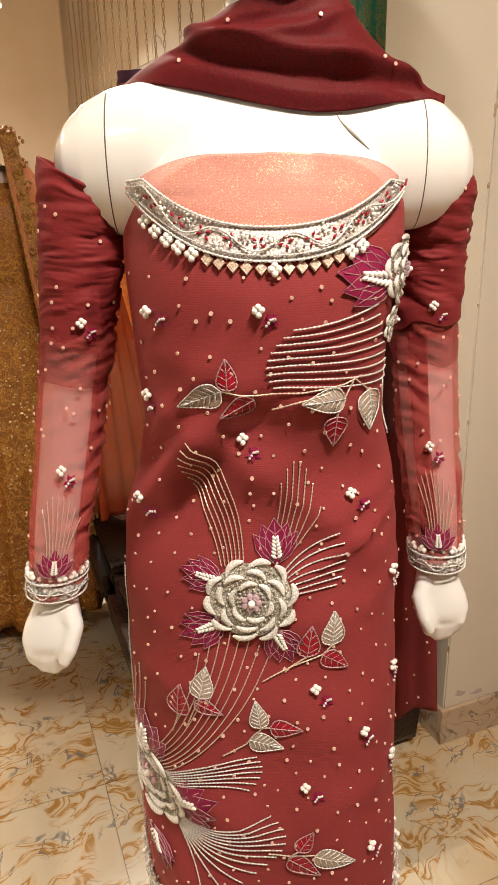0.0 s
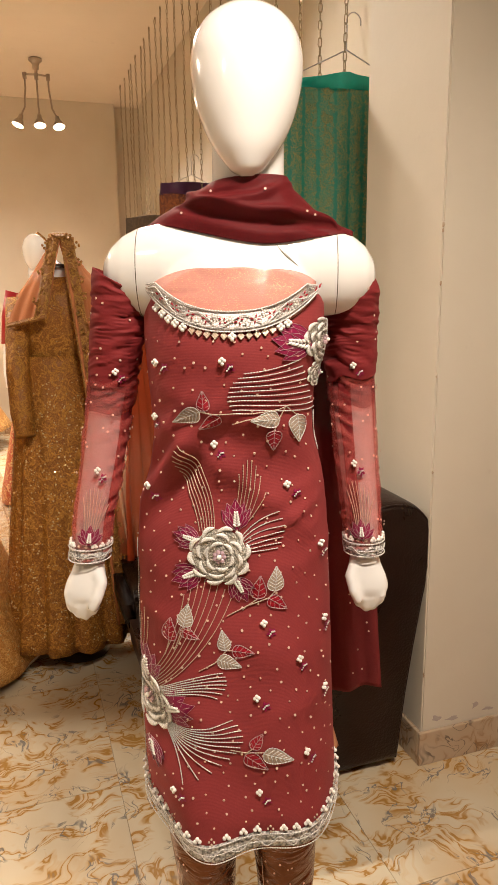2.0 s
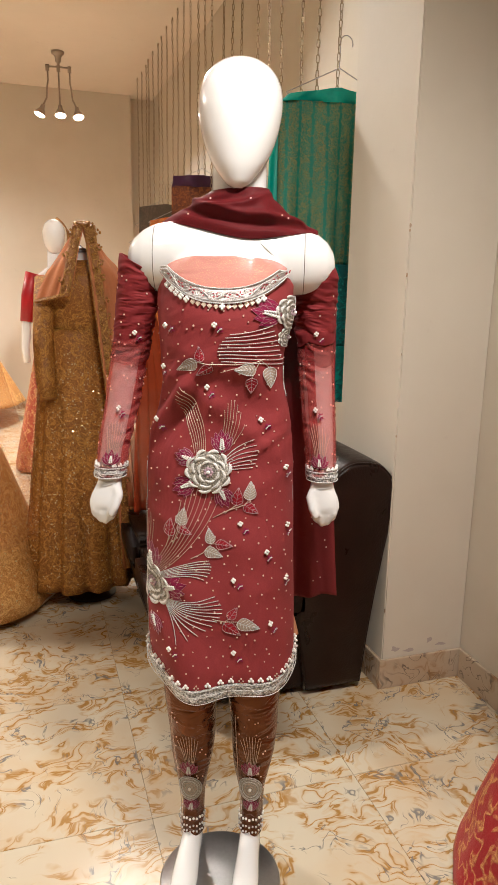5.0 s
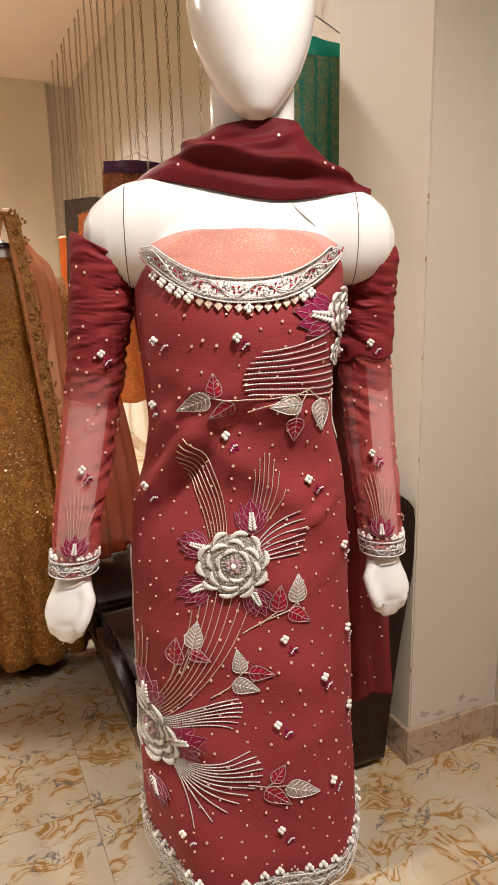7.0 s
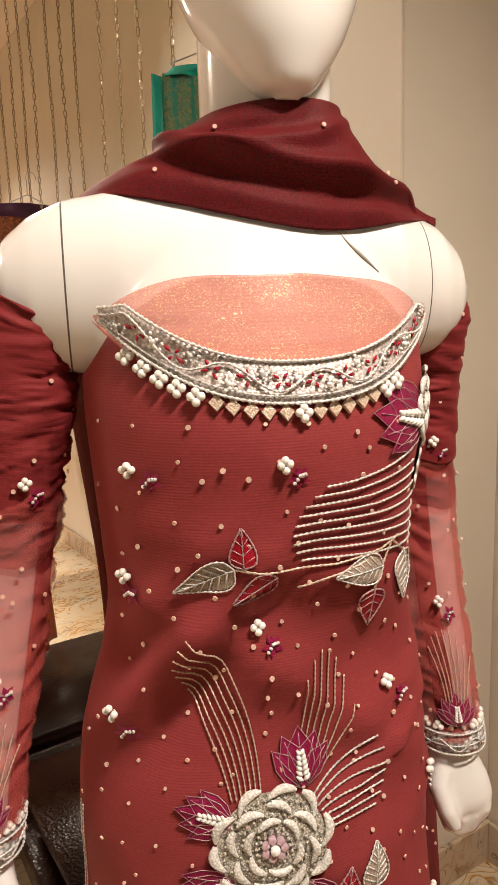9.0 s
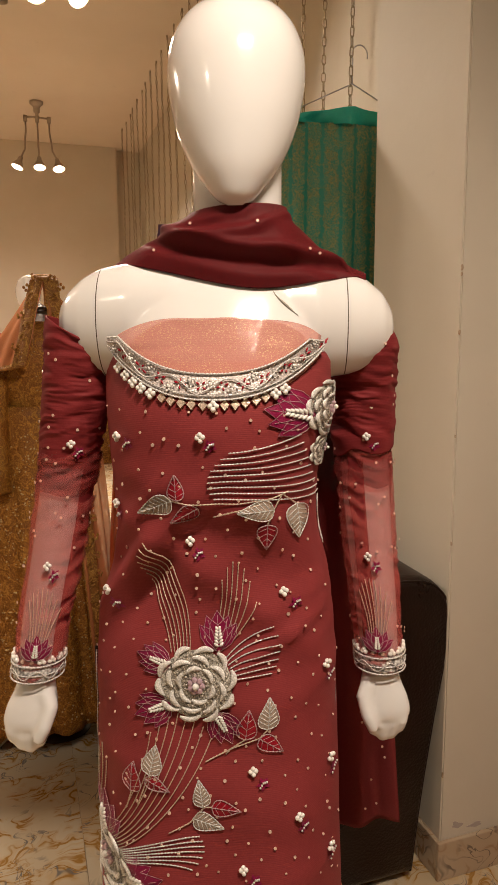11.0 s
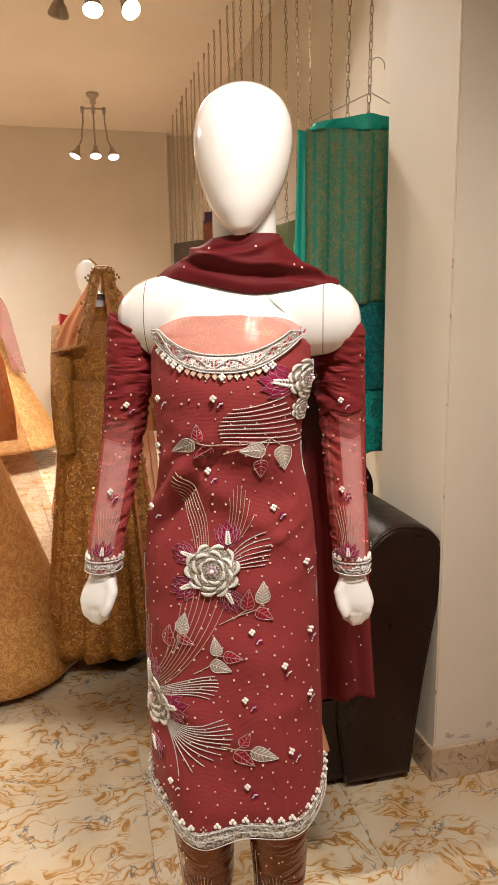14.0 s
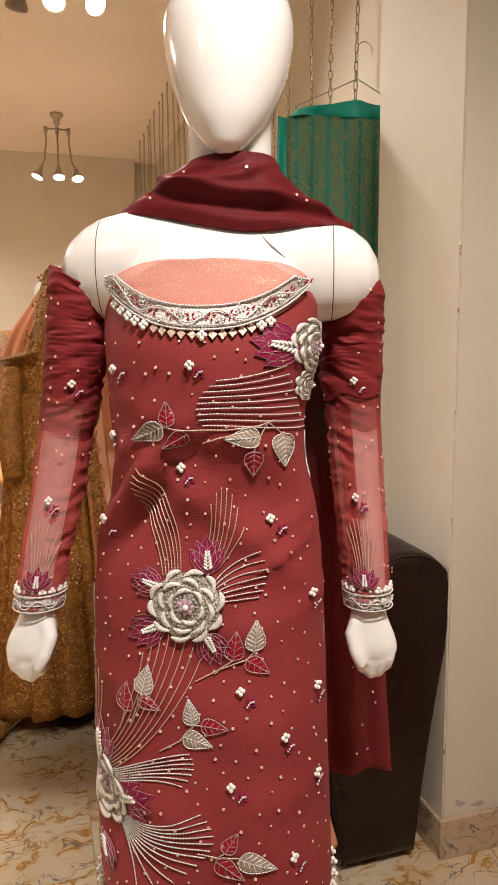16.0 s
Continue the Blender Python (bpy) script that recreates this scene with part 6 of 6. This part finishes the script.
rnd = random.Random(5)
bm = bmesh.new()
z = 0.56
row = 0
while z < 1.36:
    x = -0.165 + (row % 2) * 0.017
    while x < 0.19:
        px, pz = x + rnd.uniform(-0.008, 0.008), z + rnd.uniform(-0.008, 0.008)
        if abs(px - CX) < half_width(pz, px - CX) * 0.985 and pz < neck_z(px) - 0.015 and pz > hem_z(px) + 0.04:
            p = on_dress(px, pz, 0.0004)
            q = on_dress(px, pz, 0.0014)
            nn = (q - p) + Vector((rnd.uniform(-0.0004, 0.0004), 0, rnd.uniform(-0.0004, 0.0004)))
            disc(bm, p, nn, 0.0017 + rnd.uniform(-0.0004, 0.0004))
        x += 0.034
    z += 0.0195
    row += 1
sq = part("scattered_sequins", bm, SEQUIN_DOT, dress, smooth=False)
sq["kind"] = "stuff"

# neckline band with cords, vine and hanging beads
NX0, NX1 = -0.106, 0.141


def on_band(x, up, lift=0.0):
    z = neck_z(x) + up * min(1.0, 0.30 + 40 * max(0.0, min(x - NX0, NX1 - x)))
    y = front_y(x, min(z, 1.405)) - 0.003
    q = Vector((x - CX, -0.13, 0)).normalized()
    return Vector((x, y, z)) + Vector((q.x * 0.5, q.y, 0.1)).normalized() * lift


bm = bmesh.new()
add_loft(bm, [[on_band(x, u, 0.002) for u in (-0.001, 0.006, 0.013, 0.020, 0.026)] for x in np.linspace(NX0, NX1, 60)], closed=False)
band = solid(part("neckline_band", bm, BAND, dress, "silver and pink beaded neckline band"), 0.002)
for u, r, m in ((-0.001, 0.0016, SILVER), (0.0035, 0.0011, SILVER_SEQUIN), (0.026, 0.0017, SILVER)):
    bm = bmesh.new()
    bead_line(bm, [on_band(x, u, 0.004) for x in np.linspace(NX0, NX1, 70)], r)
    part("bead_cord", bm, m, band)
bm = bmesh.new()
bead_line(bm, [on_band(x, 0.0135 + 0.007 * math.sin((x - 0.020) * 2 * math.pi / 0.062), 0.005) for x in np.linspace(NX0, NX1, 140)], 0.0013)
part("bead_vine", bm, SILVER, band)
for i in range(11):
    x = NX0 + 0.012 + (NX1 - NX0 - 0.024) * i / 10
    bm = bmesh.new()
    for j in range(9):
        a = j * 2.4
        r = 0.0012 * math.sqrt(j) * 1.7
        add_ball(bm, on_band(x + r * math.cos(a), 0.0135 - 0.006 * math.sin((x - 0.020) * 2 * math.pi / 0.062) + r * math.sin(a), 0.0045), 0.0014 if j else 0.0022, 6, 4)
    part("bead_flower", bm, PEARL if i % 2 else SILVER_SEQUIN, band)
    bm = bmesh.new()
    for j in range(4):
        a = j * 1.6 + i
        p0, p1 = on_band(x + 0.012 + 0.002 * math.cos(a), 0.0135 + 0.002 * math.sin(a), 0.004), on_band(x + 0.012 + 0.007 * math.cos(a), 0.0135 + 0.006 * math.sin(a), 0.004)
        add_tube(bm, [p0, (p0 + p1) / 2, p1], lambda t: 0.0014 * math.sin(math.pi * (0.1 + 0.8 * t)), 5)
    part("plum_stitches", bm, RUBY, band)
for x in (-0.088, -0.078, -0.068, -0.058, -0.047, 0.020, 0.085, 0.095):
    bm = bmesh.new()
    for dx, dz in ((-0.0032, 0), (0.0032, 0), (0, 0.003), (0, -0.0036)):
        add_ball(bm, on_dress(x + dx, neck_z(x) - 0.0085 + dz, 0.004), 0.0031, 8, 6)
    part("pearl_drop", bm, PEARL, band)
for x in (-0.035, -0.025, -0.014, -0.003, 0.009, 0.032, 0.043, 0.054, 0.065, 0.075):
    bm = bmesh.new()
    zc = neck_z(x) - 0.0075
    top = [on_dress(x + dx * 0.0048, zc + dz * 0.0055, 0.0032) for dx, dz in ((1, 0), (0, 1), (-1, 0), (0, -1))]
    low = [on_dress(x + dx * 0.0052, zc + dz * 0.006, 0.0006) for dx, dz in ((1, 0), (0, 1), (-1, 0), (0, -1))]
    add_loft(bm, [low, top], True, (False, True))
    part("bead_diamond", bm, ROSE_BEAD, band, smooth=False)

# hem band
bm = bmesh.new()
rings = []
N = 110
base_ring = dress_ring(0.0, N, 0.002)
upper = dress_ring(0.032, N, 0.003)
for v in (0.0, 0.25, 0.5, 0.75, 1.0):
    rings.append([tuple(a + (b - a) * v + (0.0012 * math.sin(math.pi * v) * (1 if i == 1 else 0)) for i, (a, b) in enumerate(zip(p, q))) for p, q in zip(base_ring, upper)])
add_loft(bm, rings, True)
hem = solid(part("hem_band", bm, SILVER_BEADS, dress, "silver beaded scalloped hem band"), 0.003)
for v, r in ((0.0, 0.0012), (0.016, 0.0010), (0.032, 0.0012)):
    bm = bmesh.new()
    ring = dress_ring(v, N, 0.0055)
    bead_line(bm, ring + ring[:1], r)
    part("bead_cord", bm, SILVER, hem)
bm = bmesh.new()
fine = dress_ring(0.016, 440, 0.006)
bead_line(bm, [(x, y, z + 0.008 * math.sin(i * 2 * math.pi / 16)) for i, (x, y, z) in enumerate(fine)], 0.0013)
part("bead_vine", bm, SILVER_SEQUIN, hem)
ring = dress_ring(0.041, 54, 0.0035)
for i, p in enumerate(ring):
    if p[1] > 0.03:
        continue
    bm = bmesh.new()
    if i % 4 == 3:
        for dx, dz in ((0.004, 0), (0, 0.005), (-0.004, 0), (0, -0.005)):
            add_ball(bm, (p[0] + dx, p[1], p[2] + dz), 0.002, 6, 4)
        part("bead_diamond", bm, ROSE_BEAD, hem)
    else:
        for dx, dz in ((-0.0035, 0), (0.0035, 0), (0, 0.0045)):
            add_ball(bm, (p[0] + dx, p[1], p[2] + dz), 0.0034, 8, 6)
        part("pearl_trio", bm, PEARL, hem)
# side slit bead strip
bm = bmesh.new()
for k2 in (0.985, 0.972):
    bead_line(bm, [on_dress(CX - half_width(0.62 + 0.42 * q, -1) * k2, 0.62 + 0.42 * q, 0.0012) for q in np.linspace(0, 1, 30)], 0.0008)
ss = part("side_bead_strip", bm, SILVER, dress)


# sleeves: places are (angle round the arm, share along it)
def sleeve_place(path):
    def place(a, t, lift=0.0):
        c = along(path, t)
        r = arm_radius(t) + 0.0088 + lift
        return Vector((c.x + r * math.cos(a), c.y + r * math.sin(a), c.z))
    return place


def arm_flat(path, a0):
    """Places in metres round and along the arm about a front angle."""
    base = sleeve_place(path)

    def place(u, v, lift=0.0):
        return base(a0 + u / 0.040, v / -0.47, lift)
    return place


for path, a0, dots in ((ARM_L, -1.45, 1), (ARM_R, -1.75, 2)):
    pl = arm_flat(path, a0)
    V = lambda t: -0.47 * t
    for u, t in ((0.006, 0.36), (-0.002, 0.64)):
        buti((u, V(t)), (u + 0.010, V(t) - 0.011), place=pl, size=0.0034)
    plume((0.0, V(0.885)), (0.0, V(0.815)), place=pl, spread=0.95)
    spray((-0.010, V(0.83)), (0.012, V(0.84)), (-0.012, V(0.77)), (0.017, V(0.79)), (-0.020, V(0.72)), (0.0, V(0.69)), (0.026, V(0.745)), 8, "rose", place=pl)
    base = sleeve_place(path)
    for t, r in ((0.914, 0.0015), (0.949, 0.0011), (0.984, 0.0015)):
        bm = bmesh.new()
        bead_line(bm, [base(a, t, 0.0004) for a in np.linspace(0, 2 * math.pi, 50)], r)
        part("bead_cord", bm, SILVER, dress)
    bm = bmesh.new()
    bead_line(bm, [base(a, 0.949 + 0.018 * math.sin(6 * a), 0.0010) for a in np.linspace(0, 2 * math.pi, 120)], 0.0013)
    part("bead_vine", bm, SILVER_SEQUIN, dress)
    for i in range(16):
        a = 2 * math.pi * i / 16
        bm = bmesh.new()
        if i % 5 in (1, 2):
            add_ball(bm, base(a, 0.900, -0.003), 0.0042, 4, 2)
            part("bead_diamond", bm, ROSE_BEAD, dress)
        else:
            for da, dt in ((-0.08, 0), (0.08, 0), (0, -0.009)):
                add_ball(bm, base(a + da, 0.900 + dt, -0.002), 0.0033, 8, 6)
            part("pearl_trio", bm, PEARL, dress)
    bm = bmesh.new()
    for i in range(60):
        a, t = rnd.uniform(0, 6.28), rnd.uniform(0.06, 0.86)
        p = base(a, t, 0.0)
        disc(bm, p, base(a, t, 0.01) - p, 0.0019)
    q = part("sleeve_sequins", bm, SEQUIN_DOT, dress, smooth=False)
    q["kind"] = "stuff"

# dupatta sequins
bm = bmesh.new()
for i in range(5):
    a, v = rnd.uniform(-2.7, -0.4), rnd.uniform(0.15, 0.95)
    c, q = math.cos(a), math.sin(a)
    p = wrap_point(a, v) + Vector((c * 0.6, -1, 0.3)).normalized() * 0.0012
    disc(bm, p, (c * 0.6, -1, 0.3), 0.0018)
for i in range(16):
    disc(bm, Vector((rnd.uniform(0.20, 0.27), 0.115, rnd.uniform(0.68, 1.2))), (0, -1, 0), 0.0018)
q = part("dupatta_sequins", bm, SEQUIN_DOT, dup, smooth=False)
q["kind"] = "stuff"


# trouser embroidery
def leg_place(leg):
    def place(u, z, lift=0.0):
        t = (0.90 - z) / 0.83
        lo, hi = 0.0, 1.0
        for _ in range(24):
            t = (lo + hi) / 2
            if along(leg, t).z > z:
                lo = t
            else:
                hi = t
        c = along(leg, t)
        r = leg_radius(z) + 0.0035 + lift
        a = -math.pi / 2 - 0.1 + u / max(0.02, leg_radius(z))
        return Vector((c.x + r * math.cos(a), c.y + r * math.sin(a) * 1.05, c.z))
    return place


for leg in (LEG_L, LEG_R):
    pl = leg_place(leg)
    spray((-0.006, 0.310), (0.010, 0.310), (-0.010, 0.350), (0.016, 0.345), (-0.022, 0.385), (0.002, 0.402), (0.024, 0.388), 8, "rose", place=pl, parent=tr)
    plume((0.0, 0.285), (0.0, 0.325), place=pl, parent=tr)
    bm = bmesh.new()
    oval = lambda q, lift: [pl(0.026 * q * math.cos(a), 0.238 + 0.040 * q * math.sin(a), lift) for a in np.linspace(0, 2 * math.pi, 41)]
    add_loft(bm, [oval(q, 0.001)[:-1] for q in (1.0, 0.75, 0.5, 0.25, 0.03)], True)
    ro = part("rosette", bm, ANTIQUE, tr, "oval antique bead rosette")
    for q, r in ((1.0, 0.0013), (0.86, 0.0010), (0.66, 0.0013), (0.46, 0.0012), (0.26, 0.0012)):
        bm = bmesh.new()
        bead_line(bm, oval(q, 0.0022), r)
        part("bead_ring", bm, SILVER if q > 0.6 else ROSE_BEAD, ro)
    bm = bmesh.new()
    add_ball(bm, pl(0, 0.238, 0.004), 0.004, 8, 6)
    part("centre_pearl", bm, PEARL, ro)
    plume((0.0, 0.165), (0.004, 0.200), place=pl, parent=tr)
    for zz in (0.135, 0.112, 0.095):
        bm = bmesh.new()
        c = leg_radius(zz)
        for i in range(22):
            add_ball(bm, pl((2 * math.pi * i / 22) * max(0.02, c), zz + 0.003 * (i % 2), 0.002), 0.0034 if zz > 0.13 else 0.0028, 6, 4)
        part("ankle_pearls", bm, PEARL if zz > 0.13 else SILVER_SEQUIN, tr)
    bm = bmesh.new()
    bead_line(bm, [pl(-0.036 + 0.012 * s, 0.45 - 0.33 * s, 0.001) for s in np.linspace(0, 1, 20)], 0.0011)
    part("side_bead_line", bm, ROSE_BEAD, tr)
    bm = bmesh.new()
    for i in range(26):
        u, zz = rnd.uniform(-0.04, 0.04), rnd.uniform(0.16, 0.46)
        p = pl(u, zz, 0.0)
        disc(bm, p, pl(u, zz, 0.01) - p, 0.0018)
    q = part("trouser_sequins", bm, SEQUIN_DOT, tr, smooth=False)
    q["kind"] = "stuff"

# ---- floor tiles, last ----
TS, TX0, TY0 = 0.60, 0.012, 0.05
bm = bmesh.new()
add_box(bm, (-TS / 2 + 0.0008, -TS / 2 + 0.0008, -0.0035), (TS / 2 - 0.0008, TS / 2 - 0.0008, 0.0))
TILE = finish(bm, "floor_tile", MARBLE, smooth=False)
for i in range(-7, 4):
    for j in range(-6, 14):
        x, y = TX0 + i * TS, TY0 + j * TS
        if x - TS / 2 > WALL_X or y - TS / 2 > BACK_Y + 0.3 or x + TS / 2 < LEFT_X or y + TS / 2 < FRONT_Y:
            continue
        t = new("floor_tile", TILE)
        t.parent = floor
        t.location = (x, y, 0)
        t.rotation_euler = (0, 0, 0)
